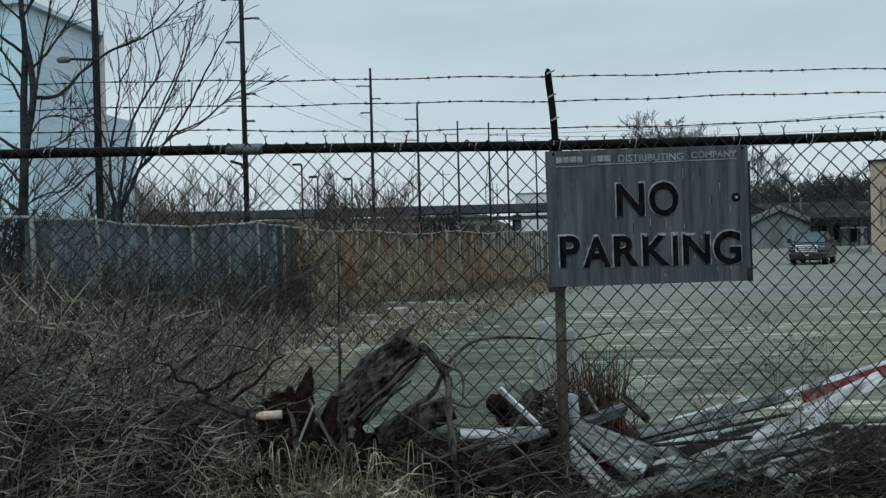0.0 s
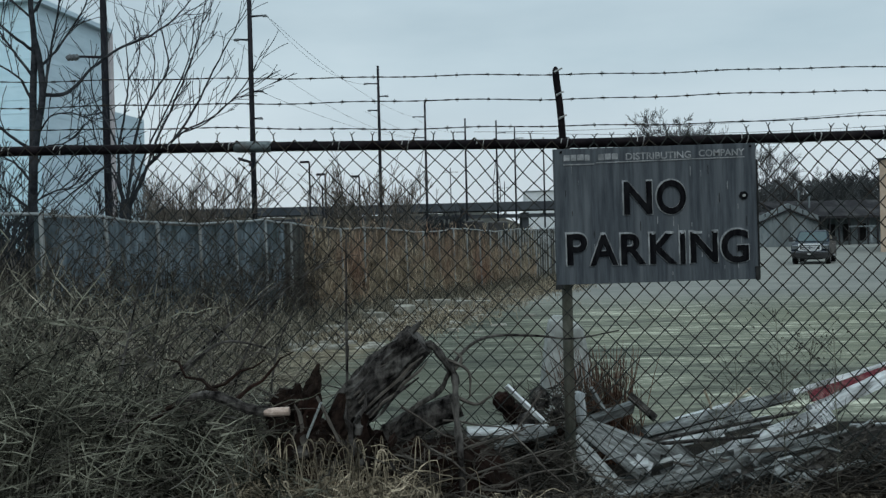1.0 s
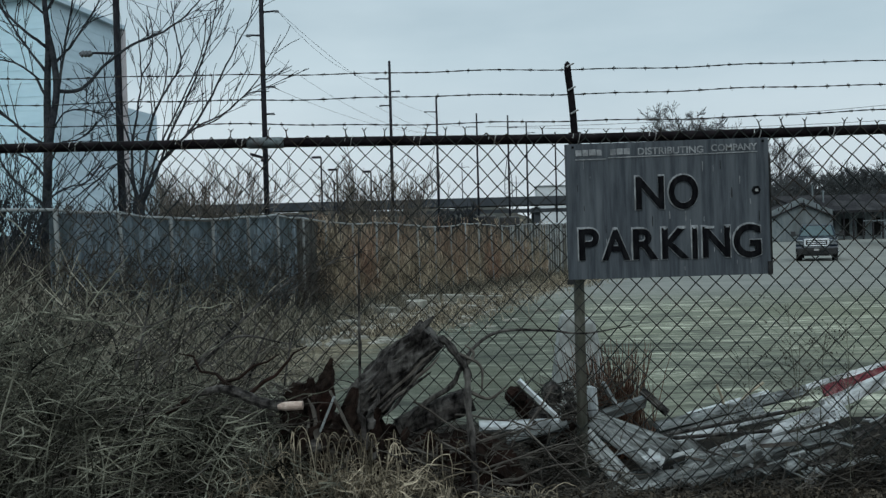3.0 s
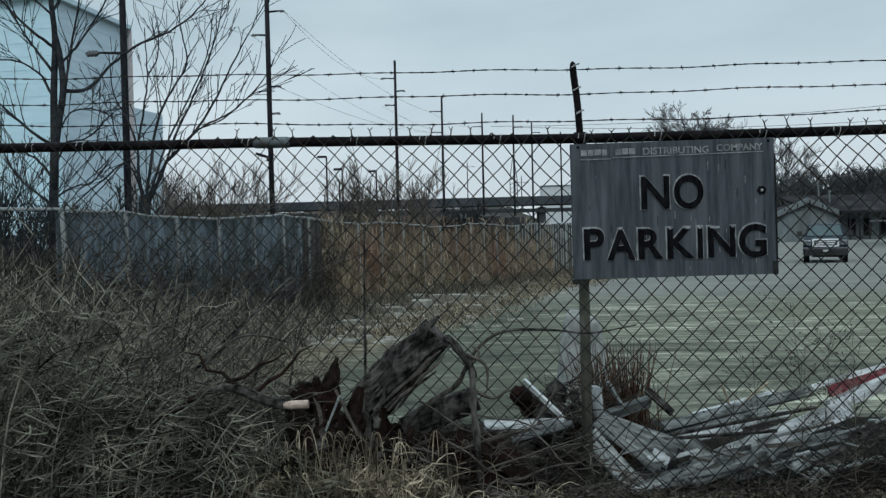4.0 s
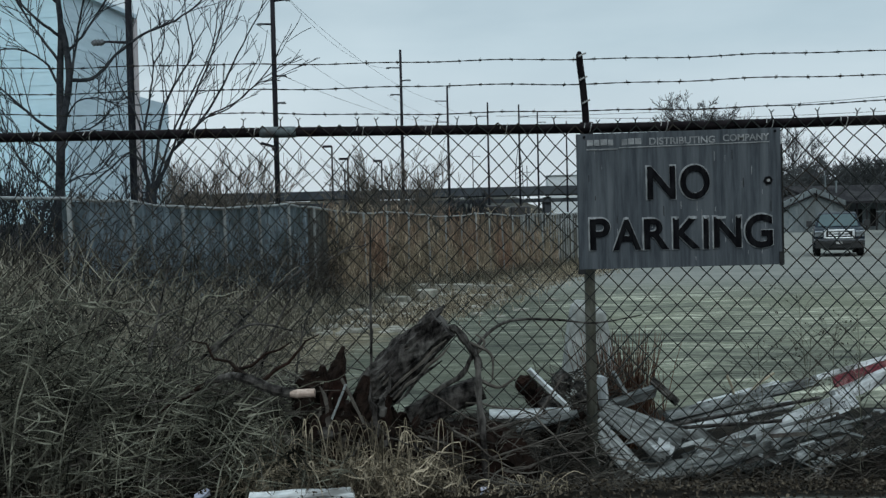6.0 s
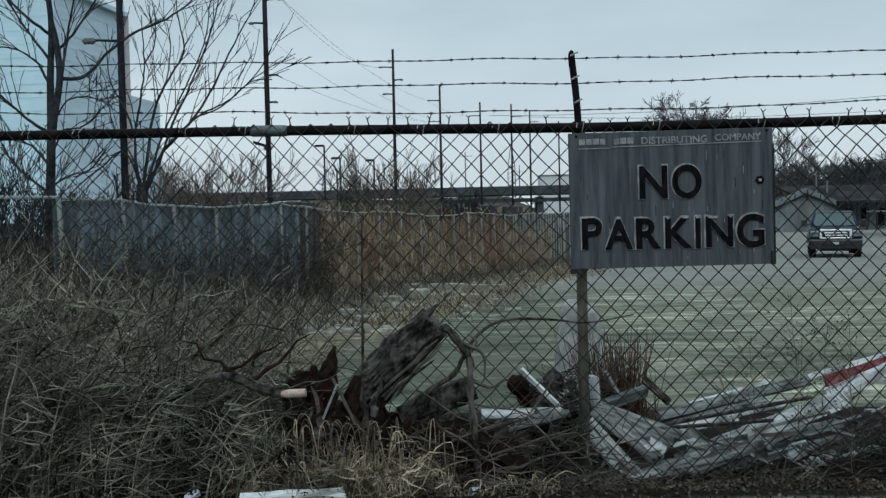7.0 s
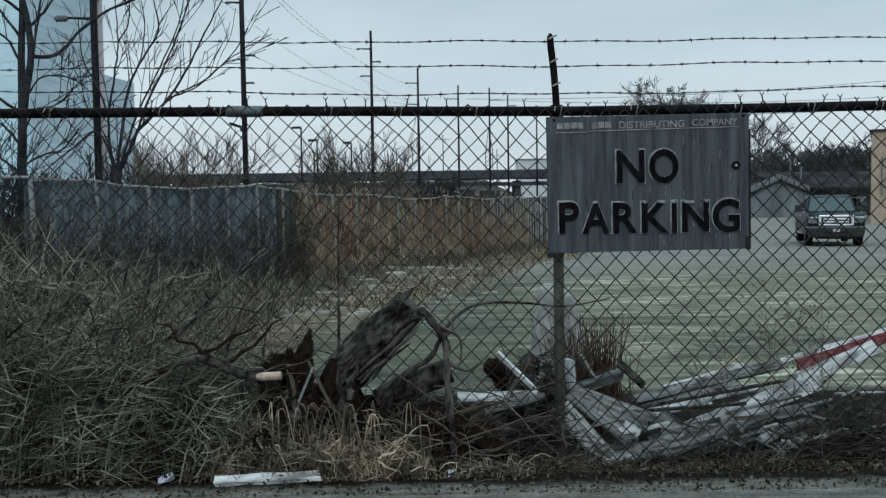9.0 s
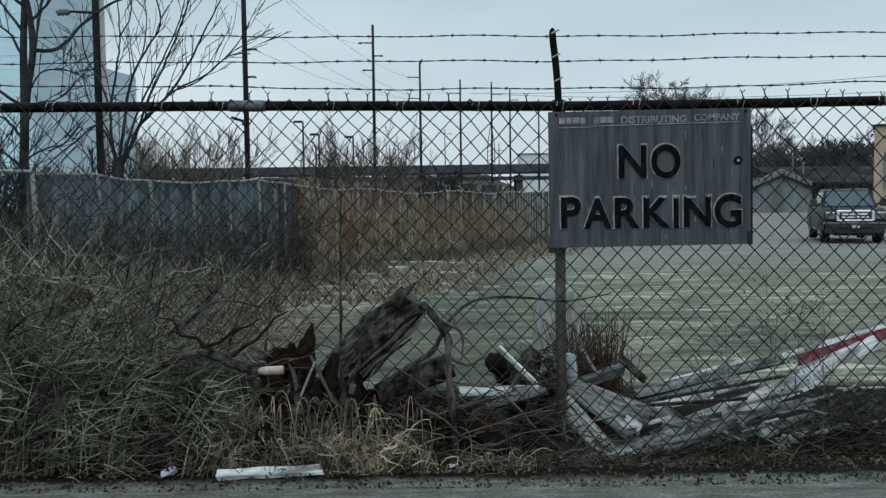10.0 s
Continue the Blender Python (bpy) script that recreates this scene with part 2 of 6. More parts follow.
def ground_material():
    m = bpy.data.materials.new("ground_surface")
    m.use_nodes = True
    n, l = m.node_tree.nodes, m.node_tree.links
    b = n["Principled BSDF"]
    b.inputs["Roughness"].default_value = 0.93
    b.inputs["Specular IOR Level"].default_value = 0.04
    geo, sep = n.new("ShaderNodeNewGeometry"), n.new("ShaderNodeSeparateXYZ")
    l.new(geo.outputs["Position"], sep.inputs["Vector"])

    def noise_of(scale, stretch=(1, 1, 1), detail=6, rough=0.6):
        mp, t = n.new("ShaderNodeMapping"), n.new("ShaderNodeTexNoise")
        mp.inputs["Scale"].default_value = stretch
        t.inputs["Scale"].default_value, t.inputs["Detail"].default_value, t.inputs["Roughness"].default_value = scale, detail, rough
        l.new(geo.outputs["Position"], mp.inputs["Vector"])
        l.new(mp.outputs["Vector"], t.inputs["Vector"])
        return t.outputs["Fac"]

    def ramp(fac, stops):
        r = n.new("ShaderNodeValToRGB")
        while len(r.color_ramp.elements) < len(stops):
            r.color_ramp.elements.new(0.5)
        for e, (p, c) in zip(r.color_ramp.elements, stops):
            e.position, e.color = p, (*c, 1)
        l.new(fac, r.inputs["Fac"])
        return r.outputs["Color"]

    def calc(op, a, c):
        k = n.new("ShaderNodeMath")
        k.operation = op
        for i, v in enumerate((a, c)):
            if isinstance(v, (int, float)):
                k.inputs[i].default_value = v
            else:
                l.new(v, k.inputs[i])
        return k.outputs[0]

    def mix(fac, a, c):
        x = n.new("ShaderNodeMix")
        x.data_type = "RGBA"
        for key, v in (("Factor", fac), ("A", a), ("B", c)):
            if isinstance(v, tuple):
                x.inputs[key].default_value = (*v, 1)
            elif isinstance(v, (int, float)):
                x.inputs[key].default_value = v
            else:
                l.new(v, x.inputs[key])
        return x.outputs["Result"]

    def step(v, lo, hi):
        r = n.new("ShaderNodeMapRange")
        r.interpolation_type = "SMOOTHSTEP"
        r.inputs["From Min"].default_value, r.inputs["From Max"].default_value = lo, hi
        l.new(v, r.inputs["Value"])
        return r.outputs["Result"]

    wob = noise_of(1.1)
    grain = noise_of(35)
    # weathered lot with worn stripes and mossy joints running across it
    streak = noise_of(1.0, (0.42, 1.7, 1), 7, 0.78)
    streak2 = noise_of(1.0, (0.5, 8.0, 1), 5, 0.75)
    patch = noise_of(0.22)
    mottle = noise_of(3.0, (1, 2.2, 1), 8, 0.75)
    lot = ramp(calc("ADD", calc("MULTIPLY", streak, 0.62), calc("MULTIPLY", mottle, 0.38)), [(0.38, (0.03, 0.035, 0.032)), (0.46, (0.09, 0.101, 0.088)), (0.54, (0.15, 0.165, 0.138)), (0.6, (0.33, 0.355, 0.305))])
    lot = mix(calc("MULTIPLY", step(streak2, 0.52, 0.58), 0.6), lot, (0.03, 0.034, 0.03))
    lot = mix(calc("MULTIPLY", step(patch, 0.45, 0.65), 0.6), lot, ramp(grain, [(0.3, (0.085, 0.096, 0.074)), (0.7, (0.135, 0.148, 0.115))]))
    # darker asphalt towards the far fence, paler surface in the open
    paleness = step(calc("ADD", calc("SUBTRACT", sep.outputs["X"], calc("MULTIPLY", sep.outputs["Y"], 0.05)), calc("MULTIPLY", patch, 2.0)), 0.6, 3.2)
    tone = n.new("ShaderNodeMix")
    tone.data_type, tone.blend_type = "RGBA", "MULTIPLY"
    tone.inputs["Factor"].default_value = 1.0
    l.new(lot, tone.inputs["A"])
    l.new(mix(paleness, (0.7, 0.68, 0.64), (1.24, 1.17, 1.08)), tone.inputs["B"])
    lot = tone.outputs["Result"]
    far_lot = ramp(noise_of(0.5), [(0.35, (0.14, 0.144, 0.134)), (0.65, (0.19, 0.193, 0.175))])
    lot = mix(step(sep.outputs["Y"], 15.0, 24.0), lot, far_lot)
    # Near-black soil: shade among brush and boards is put into its colour.
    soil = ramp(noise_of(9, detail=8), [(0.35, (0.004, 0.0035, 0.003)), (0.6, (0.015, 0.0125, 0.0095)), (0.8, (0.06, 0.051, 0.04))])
    straw = ramp(noise_of(2.6, (1, 1.6, 1), 10, 0.82), [(0.38, (0.014, 0.012, 0.009)), (0.48, (0.09, 0.077, 0.053)), (0.56, (0.17, 0.149, 0.107)), (0.68, (0.3, 0.27, 0.205))])
    road = ramp(calc("ADD", calc("MULTIPLY", noise_of(26, (0.22, 1, 1), 8, 0.75), 0.6), calc("MULTIPLY", noise_of(90), 0.4)), [(0.36, (0.035, 0.038, 0.034)), (0.5, (0.1, 0.104, 0.093)), (0.64, (0.21, 0.215, 0.195))])
    # strip of dead grass and leaves along the far fence
    side = calc("ADD", calc("SUBTRACT", sep.outputs["X"], calc("MULTIPLY", sep.outputs["Y"], 0.28)), calc("ADD", calc("MULTIPLY", wob, 2.6), 2.8))
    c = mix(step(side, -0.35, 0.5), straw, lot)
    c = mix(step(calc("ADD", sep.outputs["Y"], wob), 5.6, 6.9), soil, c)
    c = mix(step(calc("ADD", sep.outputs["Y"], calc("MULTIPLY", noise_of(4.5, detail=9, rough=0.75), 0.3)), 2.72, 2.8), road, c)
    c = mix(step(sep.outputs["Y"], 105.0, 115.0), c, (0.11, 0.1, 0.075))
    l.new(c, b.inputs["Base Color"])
    bp = n.new("ShaderNodeBump")
    bp.inputs["Strength"].default_value, bp.inputs["Distance"].default_value = 0.5, 0.02
    l.new(grain, bp.inputs["Height"])
    l.new(bp.outputs["Normal"], b.inputs["Normal"])
    return m


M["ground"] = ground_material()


# ---- mesh helpers ----
class Geo:
    """Collects vertices and faces of one mesh."""

    def __init__(self):
        self.v, self.f = [], []

    def add(self, verts, faces):
        k = len(self.v)
        self.v.extend(verts)
        self.f.extend([[i + k for i in f] for f in faces])

    def box(self, cx, cy, cz, sx, sy, sz, m=None):
        vs = [Vector((cx + a * sx / 2, cy + b * sy / 2, cz + c * sz / 2)) for a in (-1, 1) for b in (-1, 1) for c in (-1, 1)]
        if m is not None:
            vs = [m @ v for v in vs]
        self.add(vs, [(0, 1, 3, 2), (4, 6, 7, 5), (0, 4, 5, 1), (2, 3, 7, 6), (0, 2, 6, 4), (1, 5, 7, 3)])

    def tube(self, path, radii, sides=6, cap=True):
        path = [Vector(p) for p in path]
        if not isinstance(radii, (list, tuple)):
            radii = [radii] * len(path)
        k = len(self.v)
        ref = Vector((0.31, 0.92, 0.23))
        for i, p in enumerate(path):
            d = (path[min(i + 1, len(path) - 1)] - path[max(i - 1, 0)])
            if d.length < 1e-9:
                d = Vector((0, 0, 1))
            d.normalize()
            u = d.cross(ref)
            if u.length < 0.05:
                u = d.cross(Vector((1, 0, 0)))
            u.normalize()
            w = d.cross(u)
            for s in range(sides):
                a = 2 * math.pi * s / sides
                self.v.append(p + (u * math.cos(a) + w * math.sin(a)) * radii[i])
        for i in range(len(path) - 1):
            for s in range(sides):
                a, b = k + i * sides + s, k + i * sides + (s + 1) % sides
                self.f.append([a, b, b + sides, a + sides])
        if cap:
            self.f.append([k + s for s in range(sides)][::-1])
            e = k + (len(path) - 1) * sides
            self.f.append([e + s for s in range(sides)])

    def prism(self, outline, x0, x1, top=0.0, z_from=0.0, z_to=1.0):
        """Side outline of (y, z) points drawn out along x; top narrows it towards z_to on both sides."""
        n = len(outline)

        def shrink(z):
            return top * min(1, max(0, (z - z_from) / (z_to - z_from)))
        self.add([Vector((x0 + shrink(z), y, z)) for y, z in outline] + [Vector((x1 - shrink(z), y, z)) for y, z in outline],
                 [list(range(n)), list(range(2 * n - 1, n - 1, -1))] + [[(i + 1) % n, i, i + n, (i + 1) % n + n] for i in range(n)])

    def mesh(self, name, mat, smooth=False):
        me = bpy.data.meshes.new(name)
        me.from_pydata(self.v, [], self.f)
        me.materials.append(M[mat] if isinstance(mat, str) else mat)
        if smooth:
            me.polygons.foreach_set("use_smooth", [True] * len(me.polygons))
        me.update()
        return me


def part(name, geo, mat, parent=None, label="", smooth=False, bevel=0.0):
    me = geo if isinstance(geo, bpy.types.Mesh) else geo.mesh(name, mat, smooth)
    ob = new(name, me)
    if parent is not None:
        ob.parent = parent
    if label:
        ob["label"] = label
    if bevel:
        bv = ob.modifiers.new("bevel", "BEVEL")
        bv.width, bv.segments, bv.limit_method = bevel, 2, "ANGLE"
    return ob


def thing(name, label, category, group="", kind="", m=None):
    ob = new(name)
    if m is not None:
        ob.matrix_basis = m
    return tagged(ob, label, category, group, kind)


def stuff(name, geo, mat, label, category, smooth=False):
    return tagged(part(name, geo, mat, smooth=smooth), label, category, kind="stuff")


def bend(p0, p1, n, wobble, rng, sag=0.0):
    p0, p1 = Vector(p0), Vector(p1)
    out = []
    for i in range(n + 1):
        t = i / n
        q = p0.lerp(p1, t)
        if 0 < i:
            q = q + Vector([rng.uniform(-1, 1) * wobble for _ in range(3)])
        q.z -= sag * 4 * t * (1 - t)
        out.append(q)
    return out


def smooth_path(points, n=6):
    """Catmull-Rom path through a few control points."""
    p = [Vector(q) for q in points]
    p = [p[0] * 2 - p[1]] + p + [p[-1] * 2 - p[-2]]
    out = []
    for i in range(1, len(p) - 2):
        a, b, c, d = p[i - 1], p[i], p[i + 1], p[i + 2]
        for k in range(n):
            t = k / n
            out.append(0.5 * (2 * b + (c - a) * t + (2 * a - 5 * b + 4 * c - d) * t * t + (3 * b - a - 3 * c + d) * t ** 3))
    out.append(p[-2])
    return out


def clamp01(t):
    return max(0.0, min(1.0, t))


def ease(t):
    t = clamp01(t)
    return t * t * (3 - 2 * t)


def ground_z(x, y):
    lot = -0.40 - 0.0131 * min(max(y, 6), 51) + 0.14 * ease((y - 52) / 12)
    z = 0.0
    if y > 2.6:
        z = -0.13 * ease((y - 2.62) / 0.56)
        # bank under the heap of boards, falling to the lot
        drop = ease((y - (3.9 if x > -0.3 else 3.3)) / 2.6)
        z = z * (1 - drop) + lot * drop
    if y > 2.4 and y < 9:
        z += 0.03 * noise.noise(Vector((x * 1.7, y * 1.7, 0))) * ease((y - 2.6) / 0.4)
    if x < -6 and y > 12:
        z += 0.5 * ease((-6 - x) / 6)
    return z


# ---- ground: one sheet to the horizon ----
def build_ground():
    xs = [-3000, -1200, -500, -200, -90, -50, -30, -20, -14, -10, -8, -6.5] + [-5 + 0.12 * i for i in range(84)] + [5.5, 6.5, 8, 10, 14, 20, 30, 50, 90, 200, 500, 1200, 3000]
    ys = [-800, -200, -50, -15, -6, -2, 0, 1.4, 2.0, 2.4] + [2.5 + 0.08 * i for i in range(60)] + [7.5, 8, 9, 10, 12, 14, 17, 20, 25, 30, 36, 44, 52, 65, 90, 140, 220, 400, 900, 1800, 3500]
    g = Geo()
    g.v = [Vector((x, y, ground_z(x, y))) for y in ys for x in xs]
    w = len(xs)
    g.f = [[j * w + i, j * w + i + 1, (j + 1) * w + i + 1, (j + 1) * w + i] for j in range(len(ys) - 1) for i in range(w - 1)]
    tagged(part("ground", g, "ground", smooth=True), "cracked grey-green lot, soil verge with shade in its colour, and road edge", "ground", kind="structure")


build_ground()


# ---- buildings ----
def warehouse():
    w = thing("warehouse", "large pale blue metal-clad warehouse behind bare trees", "building", m=pose(-18.75, 38.9, -0.2, 0, 0, -8.5))
    h = 12.4
    g = Geo()
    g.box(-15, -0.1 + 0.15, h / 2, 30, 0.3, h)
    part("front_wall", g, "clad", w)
    # Greyer than the front wall: the turned face's shade is in the colour.
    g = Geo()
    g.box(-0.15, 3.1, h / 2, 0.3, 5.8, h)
    part("side_wall", g, "clad_side", w, "metal-sheet side wall with shade in its colour")
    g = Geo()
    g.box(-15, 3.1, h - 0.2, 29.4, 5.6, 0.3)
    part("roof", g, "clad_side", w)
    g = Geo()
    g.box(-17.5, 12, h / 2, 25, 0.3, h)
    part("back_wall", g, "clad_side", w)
    for i in range(20):
        g = Geo()
        g.box(-15, -0.105, 0.5 + i * 0.62, 30, 0.02, 0.035)
        part("cladding_joint", g, "clad", w)
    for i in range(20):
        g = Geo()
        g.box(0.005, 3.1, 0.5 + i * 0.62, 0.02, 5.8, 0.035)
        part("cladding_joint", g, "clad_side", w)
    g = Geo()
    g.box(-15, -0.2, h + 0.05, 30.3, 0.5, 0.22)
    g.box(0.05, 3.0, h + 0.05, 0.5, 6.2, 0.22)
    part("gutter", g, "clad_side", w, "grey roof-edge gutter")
    g = Geo()
    g.tube([(0.15, 6.1, 0), (0.15, 6.1, h)], 0.14, 8)
    part("downpipe", g, "trim", w, "pinkish vertical downpipe at the corner")
    g = Geo()
    g.box(-1.9, 9.0, 4.3, 1.9, 5, 8.6)
    part("annex", g, "clad_side", w, "lower grey annex behind the main block")


warehouse()


def gable_shed():
    s = thing("shed", "pale grey gabled shed with vertical corrugated siding", "shed", m=pose(35.2, 98, -0.98))
    g = Geo()
    g.box(3.65, 0.1, 1.75, 7.3, 0.2, 3.5)
    g.box(0.1, 4, 1.75, 0.2, 8, 3.5)
    g.box(7.2, 4, 1.75, 0.2, 8, 3.5)
    part("wall", g, "siding", s)
    g = Geo()
    g.add([Vector(p) for p in ((0, 0, 3.5), (7.3, 0, 3.5), (3.65, 0, 5.05), (0, 0.2, 3.5), (7.3, 0.2, 3.5), (3.65, 0.2, 5.05))], [(0, 1, 2), (5, 4, 3), (0, 3, 4, 1), (1, 4, 5, 2), (2, 5, 3, 0)])
    part("gable", g, "siding", s, "grey boarded gable end")
    for i in range(22):
        g = Geo()
        g.box(0.25 + i * 0.325, -0.03, 1.7, 0.07, 0.06, 3.4)
        part("siding_rib", g, "siding", s)
    for i in range(12):
        x = 1.0 + i * 0.48
        top = 3.55 + 1.4 * (1 - abs(x - 3.65) / 3.65)
        g = Geo()
        g.box(x, -0.03, (3.55 + top) / 2, 0.1, 0.06, max(0.05, top - 3.6))
        part("gable_board", g, "dark_roof" if i % 3 == 0 else "siding", s)
    for side in (-1, 1):
        g = Geo()
        g.box(side * 1.95, 3.9, 0, 4.3, 8.6, 0.14, pose(3.65 + 0, 0, 4.32) @ pose(0, 0, 0, 0, side * 23, 0))
        part("roof", g, "dark_roof", s)
    g = Geo()
    g.box(5.3, -0.05, 1.2, 1.6, 0.08, 2.4)
    part("door", g, "siding", s)


gable_shed()


def long_building():
    b = thing("low_building", "long low building with dark shingle roof and open porch", "building", m=pose(42.0, 103, -0.94))
    g = Geo()
    g.box(7, 2.5, 1.7, 14, 0.25, 3.4)
    part("wall", g, "siding", b)
    g = Geo()
    g.add([Vector(p) for p in ((-1, -0.6, 3.5), (15, -0.6, 3.5), (14, 4.5, 5.5), (-3, 4.5, 5.6), (-1, -0.6, 3.2), (15, -0.6, 3.2), (14, 4.5, 5.2), (-3, 4.5, 5.3))],
          [(0, 1, 2, 3), (7, 6, 5, 4), (0, 4, 5, 1), (1, 5, 6, 2), (2, 6, 7, 3), (3, 7, 4, 0)])
    part("roof", g, "dark_roof", b)
    for i in range(9):
        g = Geo()
        g.box(0.2 + i * 1.15, -0.3, 1.65, 0.16, 0.16, 3.3)
        part("porch_post", g, "dark_roof", b)
    for i in range(5):
        g = Geo()
        g.box(1.2 + i * 1.9, 2.3, 1.5, 0.9, 0.1, 2.1)
        part("doorway", g, "dark", b)
    g = Geo()
    g.box(7.5, -0.35, 2.2, 3.2, 0.1, 0.15)
    g.box(8.6, -0.35, 1.2, 0.3, 0.1, 2.0)
    part("porch_rail", g, "siding", b)
    for x, h in ((1.0, 6.6), (2.3, 5.9)):
        g = Geo()
        g.tube([(x, 2.2, 4.2), (x, 2.2, h)], 0.1, 8)
        g.tube([(x, 2.2, h), (x, 2.2, h + 0.15)], 0.17, 8)
        part("vent_pipe", g, "siding", b)


long_building()


def tan_building():
    b = thing("tan_building", "plain tan stucco building with pale downpipes", "building", m=pose(33.75, 67, -0.93, 0, 0, -27.5))
    g = Geo()
    g.box(14, 0.15, 3.6, 28, 0.3, 7.2)
    g.box(0.15, 10, 3.6, 0.3, 19.4, 7.2)
    part("wall", g, "tan", b)
    g = Geo()
    g.box(14, 10, 7.1, 27.6, 19.4, 0.2)
    part("roof", g, "dark_roof", b)
    g = Geo()
    g.box(14, 0.05, 7.27, 28.3, 0.5, 0.14)
    g.box(0.1, 10, 7.27, 0.5, 19.6, 0.14)
    part("coping", g, "dark_roof", b)
    for x in (0.75, 1.15):
        g = Geo()
        g.tube([(x, -0.08, 2.2), (x, -0.08, 5.2)], 0.06, 6)
        part("pipe", g, "siding", b)
    g = Geo()
    g.box(3, -0.06, 1.2, 1.2, 0.1, 2.3)
    part("door", g, "clad_side", b)


tan_building()


def overpass():
    o = thing("overpass", "long grey concrete road bridge in the distance", "bridge", m=pose(0, 160, 0))
    g = Geo()
    g.box(7, 0, 6.45, 136, 9, 1.0)
    part("deck", g, "deck", o)
    g = Geo()
    g.box(7, -4.4, 7.2, 136, 0.25, 0.5)
    part("parapet", g, "deck", o)
    g = Geo()
    g.box(7, -3.2, 4.9, 136, 0.8, 0.7)
    part("girder", g, "deck", o)
    for i in range(6):
        g = Geo()
        g.box(-22 + i * 18, 0, 2.2, 1.2, 6, 6.6)
        part("pier", g, "deck", o)


overpass()


def scrub_bank():
    rng = random.Random(15)
    g = Geo()
    n = 150
    for i in range(n + 1):
        x = -110 + 128 * i / n
        top = (6.3 + 0.6 * noise.noise(Vector((x * 0.09, 1, 0))) + 0.7 * noise.noise(Vector((x * 0.6, 4, 0)))) * (1 - 0.6 * ease((x - 6) / 14))
        for y, z in ((168, -1.2), (172, top * 0.6), (176, top), (190, -1.2)):
            g.v.append(Vector((x, y, z)))
    for i in range(n):
        for k in range(3):
            a = i * 4 + k
            g.f.append([a, a + 4, a + 5, a + 1])
    tagged(part("embankment", g, "bank"), "brown scrub-covered bank behind the bridge", "embankment", kind="structure")


scrub_bank()


def far_vehicles():
    # lorries and boxes standing under the bridge
    for x, y, w, h, z, mat, label in ((2.6, 95, 2.5, 2.9, 0.2, "plastic", "dark lorry cab parked beyond the fence"), (5.5, 97, 2.2, 2.8, 0.2, "plastic", "dark lorry trailer parked beyond the fence"),
                                      (13.6, 120, 5.6, 2.2, 0.1, "trailer", "off-white box trailer parked beyond the fence")):
        v = thing("lorry", label, "truck", "lorries beyond the fence", m=pose(x, y, -0.92))
        g = Geo()
        g.box(0, 2, 0.9 + h / 2, w, 4, h)
        part("body", g, mat, v, bevel=0.15)
        g = Geo()
        g.box(0, -0.02, 0.9 + h * 0.72, w * 0.7, 0.06, h * 0.18)
        part("windscreen", g, "plastic", v)
        for sx in (-1, 1):
            for yy in (0.5, 3.4):
                g = Geo()
                g.tube([(sx * (w / 2 - 0.3), yy, 0.48), (sx * (w / 2), yy, 0.48)], 0.48, 12)
                part("wheel", g, "tyre", v)
    b = thing("far_building", "pale grey flat-roofed block beyond the bridge", "building", m=pose(22.5, 210, -0.9))
    g = Geo()
    g.box(0, 3, 6.5, 7.5, 6, 13)
    part("wall", g, "trailer", b)
    g = Geo()
    g.box(0, 3, 13.1, 7.9, 6.4, 0.3)
    part("roof", g, "siding", b)
    c = thing("parked_car", "dark parked car half hidden behind brush", "car", m=pose(-9.7, 16.2, -0.35))
    g = Geo()
    g.prism([(-1, 0.35), (-1, 0.85), (-0.6, 0.95), (-0.3, 1.4), (1.1, 1.42), (1.7, 0.98), (2.6, 0.9), (2.6, 0.35)], -0.85, 0.85, 0.15, 0.9, 1.4)
    part("body", g, "plastic", c, bevel=0.05)
    for sx in (-0.8, 0.65):
        for yy in (-0.3, 1.9):
            g = Geo()
            g.tube([(sx, yy, 0.32), (sx + 0.18, yy, 0.32)], 0.32, 14)
            part("wheel", g, "tyre", c)


far_vehicles()


# ---- poles, lamps and overhead cables ----
def utility_pole(x, y, top, radius, arms, group="poles beyond the fence"):
    base = ground_z(x, y) - 0.1
    p = thing("utility_pole", "tall dark utility pole with short insulator arms", "pole", group, m=pose(x, y, base))
    h = top - base
    g = Geo()
    g.tube([(0, 0, 0), (0, 0, h * 0.5), (0, 0, h)], [radius * 1.15, radius, radius * 0.75], 10)
    part("shaft", g, "pole", p, smooth=True)
    for side, z, length in arms:
        g = Geo()
        g.tube([(0, 0, z - base), (side * length, 0, z - base + 0.06)], [radius * 0.45, radius * 0.3], 6)
        arm = part("arm", g, "pole", p)
        g = Geo()
        for i in range(3):
            g.tube([(side * (length - 0.1 * i - 0.06), 0, z - base - 0.02), (side * (length - 0.1 * i), 0, z - base + 0.06)], 0.1, 6)
        part("insulator", g, "wire", arm)
    return p


utility_pole(-9.83, 24.5, 14.0, 0.095, ((-1, 6.35, 1.05),))
utility_pole(-12.6, 55, 25.0, 0.16, ((-1, 16.8, 1.25), (1, 15.55, 1.1), (-1, 14.05, 1.0), (1, 10.7, 0.75), (1, 8.95, 0.65)))
utility_pole(-5.87, 73.4, 15.95, 0.14, ((-1, 14.4, 1.2), (-1, 12.1, 0.9), (1, 13.3, 0.8)))
utility_pole(-2.55, 98, 16.75, 0.15, ((-1, 15.0, 1.4), (-1, 12.6, 1.3)))
utility_pole(2.4, 116, 17.25, 0.15, ((-1, 15.4, 1.2), (1, 13.6, 1.2)))
utility_pole(6.96, 122, 17.7, 0.15, ((1, 15.9, 1.3), (-1, 13.8, 1.1)))
utility_pole(10.6, 135, 18.3, 0.15, ((1, 16.6, 1.3),))
